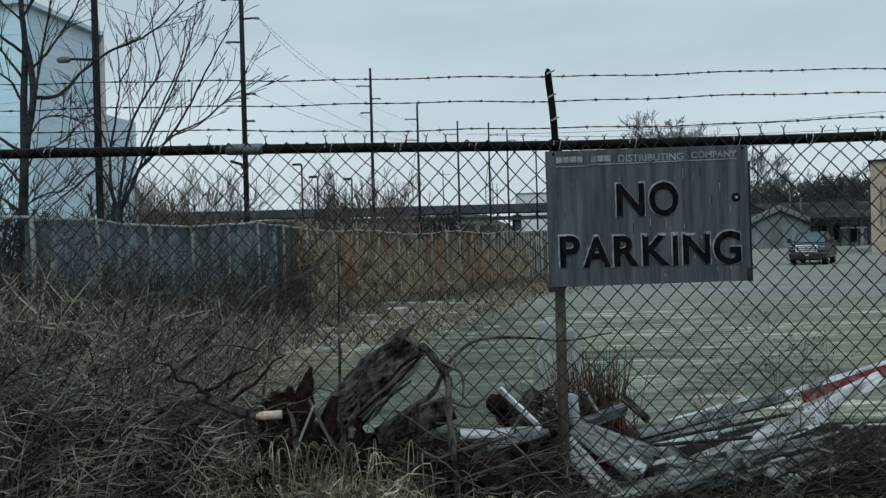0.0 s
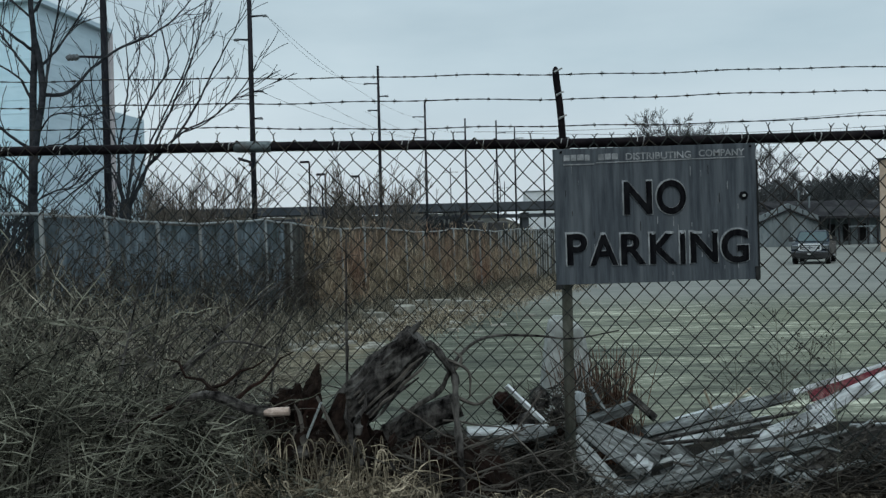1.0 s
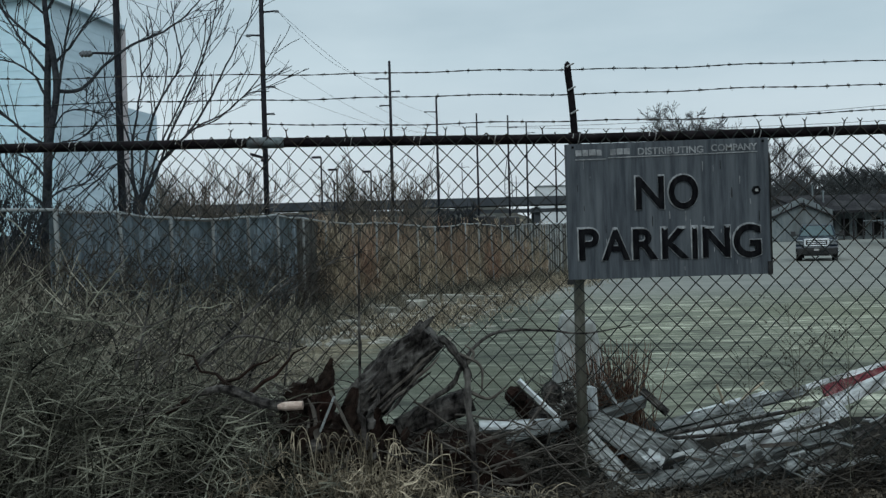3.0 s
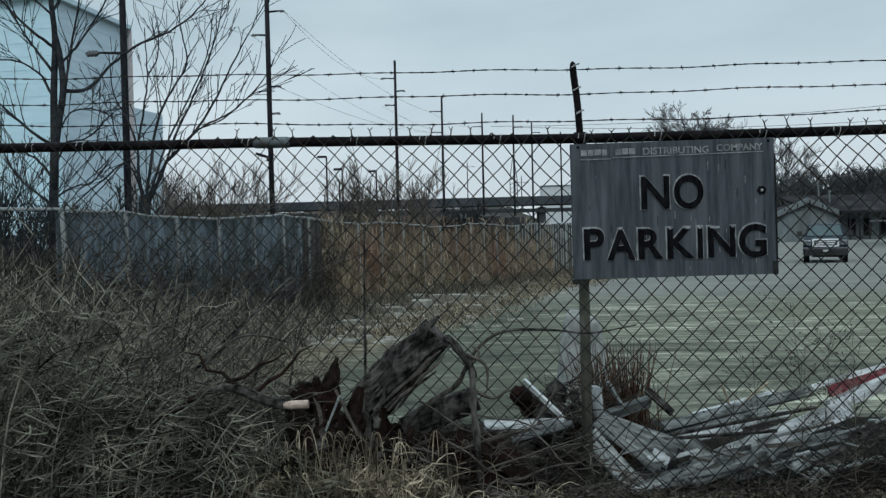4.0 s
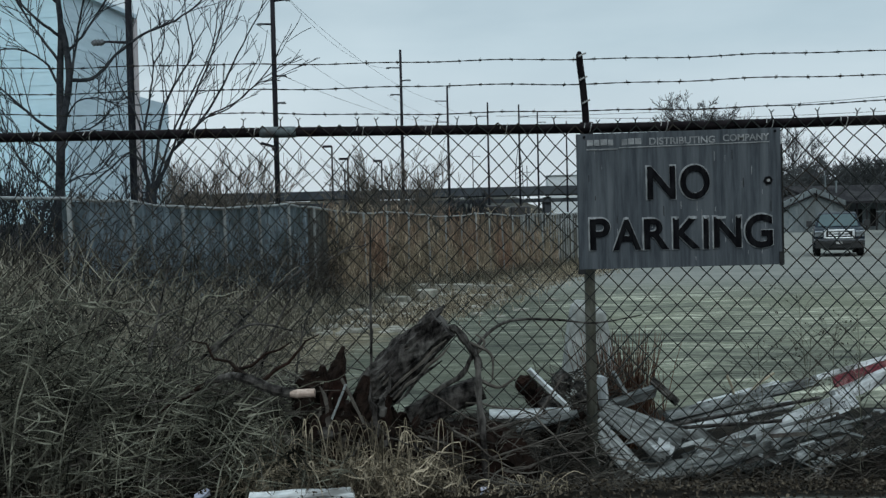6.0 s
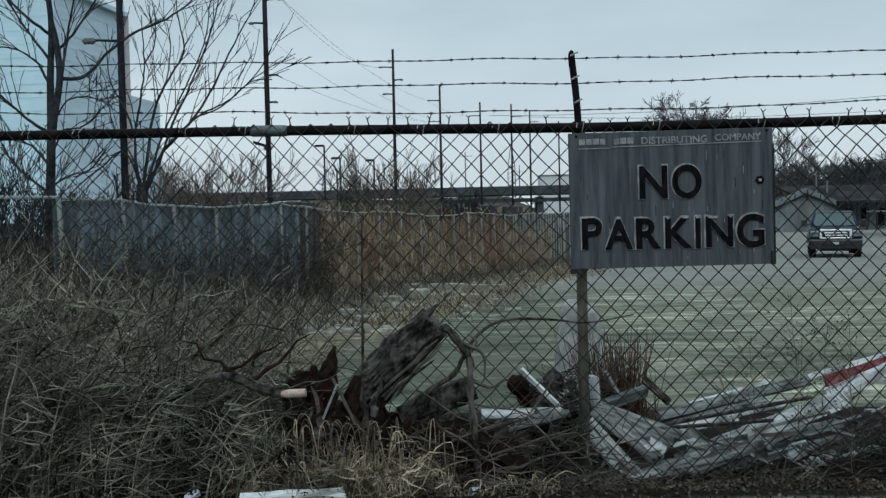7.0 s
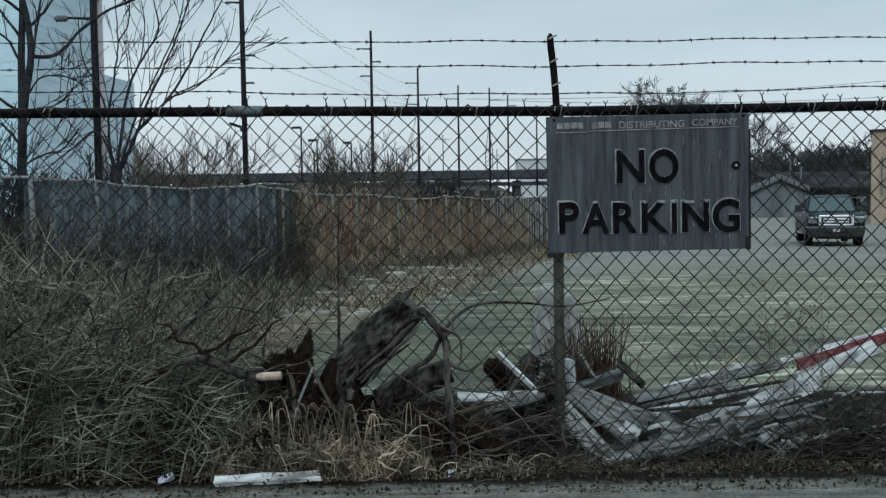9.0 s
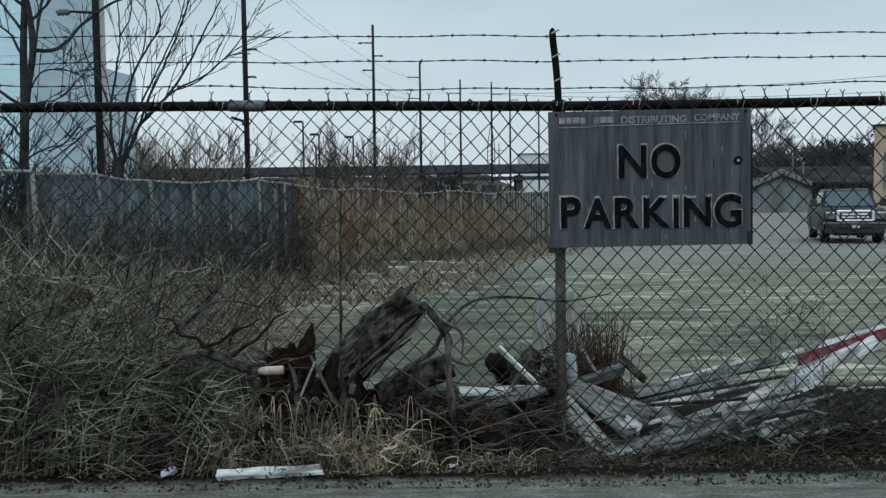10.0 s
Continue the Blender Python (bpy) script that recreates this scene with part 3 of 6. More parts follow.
utility_pole(16.8, 150, 18.4, 0.15, ((-1, 16.6, 1.3),))
utility_pole(12.4, 190, 13.5, 0.12, ((-1, 12.0, 1.6), (1, 12.0, 1.6)))
utility_pole(0.4, 180, 16.0, 0.12, ((-1, 15.0, 1.5), (1, 15.0, 1.5)))


def cable(p0, p1, sag, radius=0.012):
    rng = random.Random(1)
    g = Geo()
    g.tube(bend(p0, p1, 22, 0.0, rng, sag), radius, 4)
    tagged(part("overhead_cable", g, "wire"), "thin grey overhead power cable between poles", "cable", "overhead cables")


for a, b, s in (((-11.5, 55, 15.6), (-3.95, 98, 15.05), 1.0), ((-11.5, 55, 15.55), (-7.1, 73.4, 14.4), 1.0), ((-12.0, 55, 10.7), (-3.9, 98, 12.6), 0.6),
                ((-13.6, 55, 14.05), (-3.85, 98, 12.65), 1.3), ((-3.95, 98, 15.05), (1.2, 116, 15.4), 0.5), ((-7.1, 73.4, 12.1), (1.2, 116, 13.6), 0.6)):
    cable(a, b, s)
cable((-13.85, 55, 16.8), (-30, 25, 22), 1.2, 0.016)
cable((-13.6, 55, 14.05), (-34, 22, 19.5), 1.2, 0.016)
cable((3.6, 116, 15.4), (95, 92, 19.0), 2.2, 0.03)
cable((8.2, 122, 15.9), (110, 96, 17.5), 2.6, 0.03)
cable((3.6, 116, 13.6), (100, 94, 15.2), 2.4, 0.03)


def lamp_post(x, y, h, arm=0.9):
    p = thing("street_lamp", "slim dark street lamp with a flat angled head", "street lamp", "street lamps beyond the fence", m=pose(x, y, -0.9))
    g = Geo()
    g.tube([(0, 0, 0), (0, 0, h)], [0.17, 0.12], 8)
    part("pole", g, "pole", p)
    g = Geo()
    g.box(-arm * 0.5, 0, h + 0.05, arm, 0.5, 0.3, None)
    part("lamp_head", g, "pole", p, bevel=0.06)


lamp_post(-19.6, 120, 13.1, 1.3)
lamp_post(-17.4, 120, 11.3, 1.2)
lamp_post(-12.6, 120, 10.9, 1.2)
lamp_post(-18.6, 125, 10.0, 0.3)


def floodlight():
    f = thing("floodlight", "small floodlight clamped to a dark utility pole", "floodlight", m=pose(-12.75, 54.8, 6.15))
    g = Geo()
    g.box(-0.4, 0, 0, 0.8, 0.4, 0.18, pose(0, 0, 0, 0, 18, 0))
    part("housing", g, "pole", f, bevel=0.04)
    g = Geo()
    g.box(0.02, 0, -0.12, 0.2, 0.2, 0.3)
    part("bracket", g, "pole", f)


floodlight()


def lattice_mast(x, y, h):
    t = thing("lattice_mast", "thin steel lattice mast on the skyline", "mast", m=pose(x, y, -0.9))
    for sx in (-1, 1):
        g = Geo()
        g.tube([(sx * 0.8, 0, 0), (sx * 0.75, 0, h * 0.72), (0, 0, h)], 0.08, 5)
        part("leg", g, "pole", t)
    for i in range(9):
        z = h * (0.3 + 0.05 * i)
        g = Geo()
        g.tube([(-0.78, 0, z), (0.78, 0, z + h * 0.05)], 0.05, 4)
        part("brace", g, "pole", t)


lattice_mast(10.1, 180, 18.3)


# ---- bare trees ----
def grow(geo, p, d, length, r, depth, rng, spread=0.7, up=0.25, kids=3, sides=5, thin=0.006):
    n = 4 if depth else 3
    path, radii = [p], [r]
    q, dd = p.copy(), d.normalized()
    for i in range(n):
        dd = (dd + Vector([rng.uniform(-1, 1) for _ in range(3)]) * 0.17 + Vector((0, 0, up * 0.12))).normalized()
        q = q + dd * length / n
        path.append(q.copy())
        radii.append(max(thin, r * (1 - 0.72 * (i + 1) / n)))
    geo.tube(path, radii, max(3, sides), cap=False)
    if depth == 0:
        return
    for k in range(kids + (1 if rng.random() < 0.4 else 0)):
        t = rng.uniform(0.3, 1.0)
        i = min(n - 1, int(t * n))
        o = path[i].lerp(path[i + 1], t * n - i)
        side = Vector([rng.uniform(-1, 1) for _ in range(3)])
        side -= side.project(dd)
        nd = (dd + side.normalized() * rng.uniform(0.5, 1.2) * spread + Vector((0, 0, up))).normalized()
        grow(geo, o, nd, length * rng.uniform(0.45, 0.72), max(thin, radii[i] * 0.55), depth - 1, rng, spread, up, kids, sides - 1, thin)


def bare_tree(name, label, x, y, h, r, seed, depth=4, spread=0.7, up=0.25, kids=3, mat="tree", lean=0.0, thin=0.006, group="", category="tree", first=0.25, limbs=7):
    rng = random.Random(seed)
    t = thing(name, label, category, group, m=pose(x, y, ground_z(x, y) - 0.05))
    path = [Vector((lean * h * k / 7 + rng.uniform(-1, 1) * 0.012 * h, rng.uniform(-1, 1) * 0.012 * h, h * 0.8 * k / 7)) for k in range(8)]
    radii = [r * (1 - 0.8 * k / 7) for k in range(8)]
    g = Geo()
    g.tube(path, radii, 8)
    part("trunk", g, mat, t, smooth=True)
    g = Geo()
    for k in range(limbs):
        f = first + (0.98 - first) * (k + rng.random() * 0.6) / limbs
        i = min(6, int(f * 7))
        o = path[i].lerp(path[i + 1], f * 7 - i)
        a = k * 2.4 + rng.random()
        d = Vector((math.cos(a) * spread, math.sin(a) * spread, 0.55 + up))
        grow(g, o, d, h * rng.uniform(0.3, 0.48) * (1.15 - f * 0.55), radii[i] * 0.42, depth - 1, rng, spread, up, kids, 5, thin)
    part("crown", g, mat, t)
    return t


def limb(geo, points, r0, r1, rng, twigs=4, length=0.7, depth=1, thin=0.0055, sides=6, start=0.3):
    """A crooked limb along a few points, with long side twigs."""
    path = smooth_path(points, 5)
    n = len(path) - 1
    path = [p + Vector([rng.uniform(-1, 1) for _ in range(3)]) * r0 * 0.3 if 0 < i else p for i, p in enumerate(path)]
    radii = [r0 + (r1 - r0) * i / n for i in range(n + 1)]
    geo.tube(path, radii, sides, cap=False)
    for k in range(twigs):
        f = start + (1 - start) * (k + rng.random()) / twigs
        i = min(n - 1, int(f * n))
        d = (path[i + 1] - path[i]).normalized()
        side = Vector((rng.choice((-1, 1)) * rng.uniform(0.4, 1), rng.uniform(-0.5, 0.5), rng.uniform(-0.1, 0.6)))
        grow(geo, path[i], (d * 1.1 + side * 0.75).normalized(), length * rng.uniform(0.5, 1.2), max(thin, radii[i] * 0.5), depth, rng, 0.6, 0.2, 2, 5, thin)


def twin_tree():
    rng = random.Random(3)
    t = thing("bare_tree", "tall bare tree with twin trunks behind the slatted fence", "tree", m=pose(-6.6, 13.4, ground_z(-6.6, 13.4) - 0.05))
    base = ground_z(-6.6, 13.4) - 0.05

    def at(points):
        return [(x + 6.6, y, z - base) for x, y, z in points]
    for points, r0, r1 in ((((-6.6, 0, base), (-6.6, 0, 1.1), (-6.56, 0, 2.0), (-6.54, 0, 2.55), (-6.55, 0.05, 3.3), (-6.48, 0, 4.15), (-6.5, -0.05, 4.9), (-6.42, 0, 6.2)), 0.085, 0.03),
                           (((-6.57, 0, 1.7), (-6.49, -0.1, 2.2), (-6.43, -0.1, 2.7), (-6.35, -0.05, 3.3), (-6.41, 0, 3.85), (-6.48, 0, 4.2)), 0.06, 0.045)):
        g = Geo()
        path = smooth_path(at(points), 4)
        g.tube(path, [r0 + (r1 - r0) * i / (len(path) - 1) for i in range(len(path))], 9)
        part("trunk", g, "tree", t, smooth=True)
    for points, r, tw in ((((-6.37, 0, 3.3), (-6.0, 0.1, 3.36), (-5.64, 0.2, 3.76), (-5.28, 0.3, 4.06), (-4.74, 0.3, 4.27), (-4.29, 0.4, 4.65), (-4.0, 0.4, 5.0)), 0.028, 7),
                          (((-6.5, 0, 4.0), (-6.85, -0.1, 4.3), (-7.25, -0.2, 4.75), (-7.6, -0.2, 5.2)), 0.026, 5),
                          (((-6.53, 0, 3.6), (-6.85, 0.1, 4.0), (-7.07, 0.1, 4.33), (-7.4, 0.2, 4.9)), 0.022, 6),
                          (((-6.57, 0, 2.45), (-6.85, -0.1, 2.65), (-7.1, -0.1, 2.88), (-7.5, -0.2, 3.25), (-8.0, -0.2, 3.5)), 0.026, 7),
                          (((-6.55, 0, 3.2), (-6.75, 0.1, 3.55), (-7.0, 0.1, 3.75), (-7.3, 0.1, 3.85), (-7.7, 0, 3.8)), 0.02, 6),
                          (((-6.44, 0, 3.7), (-6.25, 0.1, 3.95), (-6.08, 0.1, 4.15), (-5.8, 0.2, 4.65), (-5.6, 0.2, 5.1)), 0.022, 6),
                          (((-6.36, 0, 3.2), (-6.26, -0.1, 3.5), (-6.18, -0.1, 3.95), (-5.98, -0.2, 4.66), (-5.9, -0.2, 5.2)), 0.022, 6),
                          (((-6.58, 0, 1.9), (-6.8, 0.1, 2.15), (-7.1, 0.2, 2.35), (-7.5, 0.2, 2.5), (-7.9, 0.3, 2.8)), 0.022, 7),
                          (((-6.5, 0, 2.2), (-6.25, -0.2, 2.45), (-5.9, -0.3, 2.5), (-5.6, -0.3, 2.75)), 0.015, 5),
                          (((-6.42, 0, 2.75), (-6.2, -0.1, 2.95), (-5.9, 0, 3.0), (-5.55, 0, 2.85)), 0.013, 5),
                          (((-6.5, 0, 4.5), (-6.9, 0, 4.9), (-7.2, 0, 5.5)), 0.02, 4), (((-6.48, 0, 4.6), (-6.2, 0, 5.1), (-6.0, 0, 5.8)), 0.02, 4),
                          (((-6.6, 0, 1.5), (-6.95, -0.1, 1.8), (-7.2, -0.2, 2.2), (-7.45, -0.2, 2.9)), 0.018, 6), (((-6.58, 0, 1.6), (-6.3, 0.2, 1.8), (-6.05, 0.2, 1.85), (-5.75, 0.2, 2.2)), 0.014, 5)):
        g = Geo()
        limb(g, at(points), r * 1.15, 0.009, rng, tw + 2, 0.75, 1, 0.0058)
        part("limb", g, "tree", t)


twin_tree()


def fan_tree():
    rng = random.Random(11)
    t = thing("bare_tree", "bare multi-stemmed tree fanning out behind the fence", "tree", m=pose(-5.62, 14.7, -0.6))

    def at(points):
        return [(x + 5.62, y, z + 0.6) for x, y, z in points]
    g = Geo()
    g.tube([(0, 0, 0), (0.02, 0, 1.2), (0.01, 0, 2.05), (0.02, 0, 2.3)], [0.13, 0.11, 0.095, 0.08], 8)
    part("trunk", g, "tree", t, smooth=True)
    for points, r, tw in ((((-5.62, 0, 1.5), (-5.7, 0, 2.1), (-5.68, 0, 2.65), (-5.56, 0, 3.3), (-5.5, 0, 3.8), (-5.52, 0, 4.6)), 0.03, 6),
                          (((-5.6, 0, 1.5), (-5.5, 0.1, 2.4), (-5.36, 0.1, 3.05), (-5.05, 0.1, 3.6), (-4.86, 0.2, 4.0), (-4.93, 0.2, 4.5), (-5.0, 0.2, 5.1)), 0.032, 7),
                          (((-5.58, 0, 1.45), (-5.38, 0, 1.9), (-5.2, 0, 2.25), (-4.75, 0, 2.7), (-4.3, 0.1, 3.4), (-3.86, 0.1, 4.25), (-3.45, 0.2, 5.0)), 0.042, 8),
                          (((-5.3, 0, 2.0), (-5.0, -0.1, 2.7), (-4.6, -0.1, 3.5), (-4.25, -0.1, 4.36), (-4.05, -0.2, 5.1)), 0.026, 7),
                          (((-5.56, 0, 1.6), (-5.3, 0.2, 2.5), (-4.95, 0.2, 3.2), (-4.55, 0.3, 4.1), (-4.4, 0.3, 4.9)), 0.024, 7),
                          (((-5.0, 0, 2.5), (-4.5, -0.1, 2.85), (-4.0, -0.2, 3.05), (-3.5, -0.2, 3.5), (-3.2, -0.3, 3.9)), 0.018, 6),
                          (((-4.65, 0, 2.8), (-4.2, 0.1, 3.0), (-3.7, 0.1, 3.4), (-3.3, 0.1, 3.45)), 0.014, 5),
                          (((-5.7, 0, 2.5), (-5.9, 0.1, 3.0), (-6.15, 0.1, 3.5), (-6.25, 0.2, 4.2)), 0.02, 6),
                          (((-5.62, 0, 1.7), (-5.75, -0.1, 2.2), (-6.0, -0.2, 2.7), (-6.1, -0.2, 3.4)), 0.016, 5),
                          (((-5.55, 0, 1.4), (-5.8, -0.2, 2.2), (-6.2, -0.3, 1.95), (-6.65, -0.4, 1.55), (-6.9, -0.4, 1.2)), 0.022, 5),
                          (((-5.5, 0, 3.75), (-5.35, 0.1, 4.1), (-5.32, 0.1, 4.6), (-5.4, 0.1, 5.0)), 0.014, 3), (((-5.35, 0.1, 3.05), (-5.15, 0.1, 3.5), (-5.1, 0.2, 4.1), (-5.15, 0.2, 4.5)), 0.014, 4)):
        g = Geo()
        limb(g, at(points), r, 0.008, rng, tw + 1, 0.8, 1, 0.0055)
        part("stem", g, "tree", t)


fan_tree()


def bare_bush(label, x, y, h, w, seed, stems=9, mat="tree", thin=0.009, group="bushes beyond the fence", depth=3):
    rng = random.Random(seed)
    t = thing("bare_bush", label, "bush", group, m=pose(x, y, ground_z(x, y) - 0.05))
    for i in range(stems):
        g = Geo()
        a = rng.uniform(-1, 1)
        grow(g, Vector((rng.uniform(-0.25, 0.25) * w, rng.uniform(-0.2, 0.2) * w, 0)), Vector((a * w / h, rng.uniform(-0.3, 0.3), 1)), h * rng.uniform(0.6, 0.95), 0.012 * h, depth, rng, 0.55, 0.3, 3, 4, thin)
        part("stem", g, mat, t)


bare_bush("leafless thorny bush behind the slatted fence", -8.4, 29, 2.9, 2.6, 5, 24, "bush")
bare_bush("leafless shrub rising behind the slatted fence", -10.6, 31, 2.4, 2.4, 6, 18, "bush")
bare_bush("leafless bush tangled against the slatted fence", -6.0, 11.8, 1.7, 1.6, 51, 12, "tree", 0.005)
bare_bush("leafless bush tangled against the slatted fence", -7.4, 12.6, 1.9, 1.8, 52, 12, "tree", 0.005)
for bx, by, bh, seed in ((-6.9, 12.4, 1.6, 53), (-5.9, 13.2, 1.8, 54), (-5.0, 13.6, 1.5, 55)):
    bare_bush("leafless bush tangled against the slatted fence", bx, by, bh, 1.9, seed, 7, "tree", 0.0055)
bare_bush("wide bare shrub standing behind the brown fence", -4.4, 47, 3.9, 4.2, 8, 26, "bush", thin=0.014)
bare_bush("low bare shrub behind the brown fence", -2.3, 50, 2.8, 2.6, 9, 10, "bush", thin=0.013)
bare_bush("low dark shrub under the bridge", -0.2, 95, 3.2, 3.4, 10, 26, "tree", 0.04)
bare_bush("sparse bare shrub beside the street lamps", -8.0, 52, 2.7, 3.2, 12, 9, "bush", thin=0.013)

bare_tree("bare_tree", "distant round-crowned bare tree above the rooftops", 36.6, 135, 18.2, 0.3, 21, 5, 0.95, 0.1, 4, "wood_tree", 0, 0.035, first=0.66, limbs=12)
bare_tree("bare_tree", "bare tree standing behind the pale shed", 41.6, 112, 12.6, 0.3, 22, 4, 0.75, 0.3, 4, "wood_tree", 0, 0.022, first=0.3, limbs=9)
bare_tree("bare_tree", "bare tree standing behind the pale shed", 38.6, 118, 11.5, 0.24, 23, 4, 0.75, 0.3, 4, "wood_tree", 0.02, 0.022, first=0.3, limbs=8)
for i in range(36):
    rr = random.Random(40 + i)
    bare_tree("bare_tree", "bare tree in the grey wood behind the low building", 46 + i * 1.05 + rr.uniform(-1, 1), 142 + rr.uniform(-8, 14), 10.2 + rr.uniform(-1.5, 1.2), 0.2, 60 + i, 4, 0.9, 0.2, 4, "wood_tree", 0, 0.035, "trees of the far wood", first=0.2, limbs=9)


# ---- fence along the far side of the lot ----
def side_fence():
    f = thing("slatted_fence", "sagging pipe-rail fence with grey slats and rusty vine-covered bays", "fence")
    knots = [Vector((-4.824, 8.25, 0)), Vector((-2.88, 17.7, 0)), Vector((4.7, 38.0, 0)), Vector((9.0, 49.5, 0))]
    rng = random.Random(4)
    posts = []
    for a, b in zip(knots, knots[1:]):
        n = round((b - a).length / 1.22)
        for i in range(n):
            posts.append(a.lerp(b, i / n))
    posts.append(knots[-1])
    tops = [1.25 + 0.035 * math.sin(i * 1.3) + rng.uniform(-0.03, 0.03) - 0.1 * ease((p.y - 15) / 8) * (1 - ease((p.y - 28) / 12)) for i, p in enumerate(posts)]
    for i, (p, z) in enumerate(zip(posts, tops)):
        g = Geo()
        lean = rng.uniform(-0.05, 0.05)
        b = ground_z(p.x, p.y) - 0.15
        g.tube([(p.x + 0.07 + lean, p.y - 0.03, b), (p.x + 0.04, p.y - 0.02, z - 0.01)], 0.026, 7)
        part("post", g, "galv", f)
    for i in range(len(posts) - 1):
        a, b = posts[i], posts[i + 1]
        g = Geo()
        mid = a.lerp(b, 0.5)
        g.tube([(a.x, a.y, tops[i]), (mid.x, mid.y, (tops[i] + tops[i + 1]) / 2 - rng.uniform(0, 0.03)), (b.x, b.y, tops[i + 1])], 0.018, 6)
        part("top_rail", g, "galv", f)
        grey = a.y < 17.5 or a.y > 29
        along = (b - a).normalized()
        out = Vector((along.y, -along.x, 0)) * -0.05
        if a.y > 36:
            count = 3
        else:
            count = 9
        for k in range(count if a.y > 9.4 else 0):
            q = a.lerp(b, (k + 0.5) / count) + out
            zt = tops[i] + (tops[i + 1] - tops[i]) * (k + 0.5) / count - 0.03 - (0 if grey else rng.uniform(0, 0.12))
            zb = ground_z(q.x, q.y) - 0.02
            w = (b - a).length / count * (0.985 if grey and a.y < 20 else rng.uniform(0.4, 0.98))
            g = Geo()
            g.box(0, 0, (zt + zb) / 2, w, 0.008, zt - zb, Matrix.Translation(q) @ Matrix.Rotation(math.atan2(along.y, along.x) + rng.uniform(-0.04, 0.04), 4, "Z"))
            part("slat", g, ("slat" if q.y < 16.4 else "dark_slat" if q.y < 29 or k % 3 else "galv") if grey else "rust_slat", f)
    return posts


fence_posts = side_fence()


def vines():
    rng = random.Random(9)
    g = Geo()
    for k in range(5200):
        t = rng.random() ** 1.7
        a, b = Vector((-2.95, 17.4, 0)), Vector((3.4, 34.4, 0))
        q = a.lerp(b, t)
        off = rng.gauss(0.0, 0.06)
        q += Vector((0.93, -0.36, 0)) * off
        z0 = ground_z(q.x, q.y) + abs(rng.gauss(0, 0.75))
        z0 = min(z0, 1.2)
        ln = rng.uniform(0.25, 0.9)
        d = Vector((rng.uniform(-0.3, 0.3), rng.uniform(-0.3, 0.3), rng.choice((-1, 1)) * rng.uniform(0.5, 1)))
        p0 = Vector((q.x, q.y, z0))
        p1 = p0 + d * ln
        p1.z = min(p1.z, 1.38)
        g.tube(bend(p0, p1, 3, 0.035, rng), rng.uniform(0.003, 0.01), 3, cap=False)
    stuff("dead_vines", g, "vine", "tangled rust-brown dead vines over the fence", "vine")
    g = Geo()
    for k in range(9000):
        # tall dry grass and brush on both sides of the far fence
        t = rng.random()
        y = 9 + 28 * t ** 1.5
        x0 = -6.5 + 0.202 * y if y < 17.7 else -2.88 + 0.373 * (y - 17.7)
        x = x0 + abs(rng.gauss(0.0, 1.5)) if y > 12 else x0 + rng.uniform(-1.5, 2.2)
        z = ground_z(x, y)
        h = rng.uniform(0.06, 0.45) * (max(0.25, 1.0 - 0.3 * (x - x0)) if y > 12 else 1.7)
        p0 = Vector((x, y, z - 0.02))
        p1 = p0 + Vector((rng.uniform(-0.5, 0.5) * h, rng.uniform(-0.5, 0.5) * h, h))
        g.tube(bend(p0, p1, 3, 0.03, rng), [0.007, 0.006, 0.005, 0.003], 3, cap=False)
    stuff("dry_grass", g, "brush", "dry straw-coloured grass along the far fence", "grass")
    g = Geo()
    for k in range(3400):
        y = rng.uniform(9.5, 18)
        x = -6.75 + 0.202 * y - 4.2 * rng.random() ** 1.4
        z = ground_z(x, y) + rng.uniform(0, 0.5)
        h = rng.uniform(0.3, 1.25)
        p0 = Vector((x, y, z - 0.02))
        p1 = p0 + Vector((rng.uniform(-0.6, 0.6) * h, rng.uniform(-0.6, 0.6) * h, h))
        g.tube(bend(p0, p1, 4, 0.07, rng), [0.011, 0.01, 0.008, 0.006, 0.004], 3, cap=False)
    for k in range(4200):
        # leafless creepers that have climbed the slatted bays
        y = 9.2 + 8.3 * rng.random() ** 1.25
        x = -6.42 + 0.2057 * y + rng.uniform(-0.12, 0.1)
        z = min(1.25, ground_z(x, y) + abs(rng.gauss(0, 0.75)))
        ln = rng.uniform(0.15, 0.6)
        p0 = Vector((x + 0.1, y, z))
        p1 = p0 + Vector((rng.uniform(-0.1, 0.25), rng.uniform(-0.6, 0.6), rng.uniform(-0.3, 0.8))) * ln
        r = rng.uniform(0.003, 0.0085)
        g.tube(bend(p0, p1, 3, 0.07, rng), [r, r * 0.8, r * 0.6, r * 0.4], 3, cap=False)
    stuff("undergrowth", g, "twig", "dark leafless undergrowth beyond the slatted fence", "undergrowth")


vines()


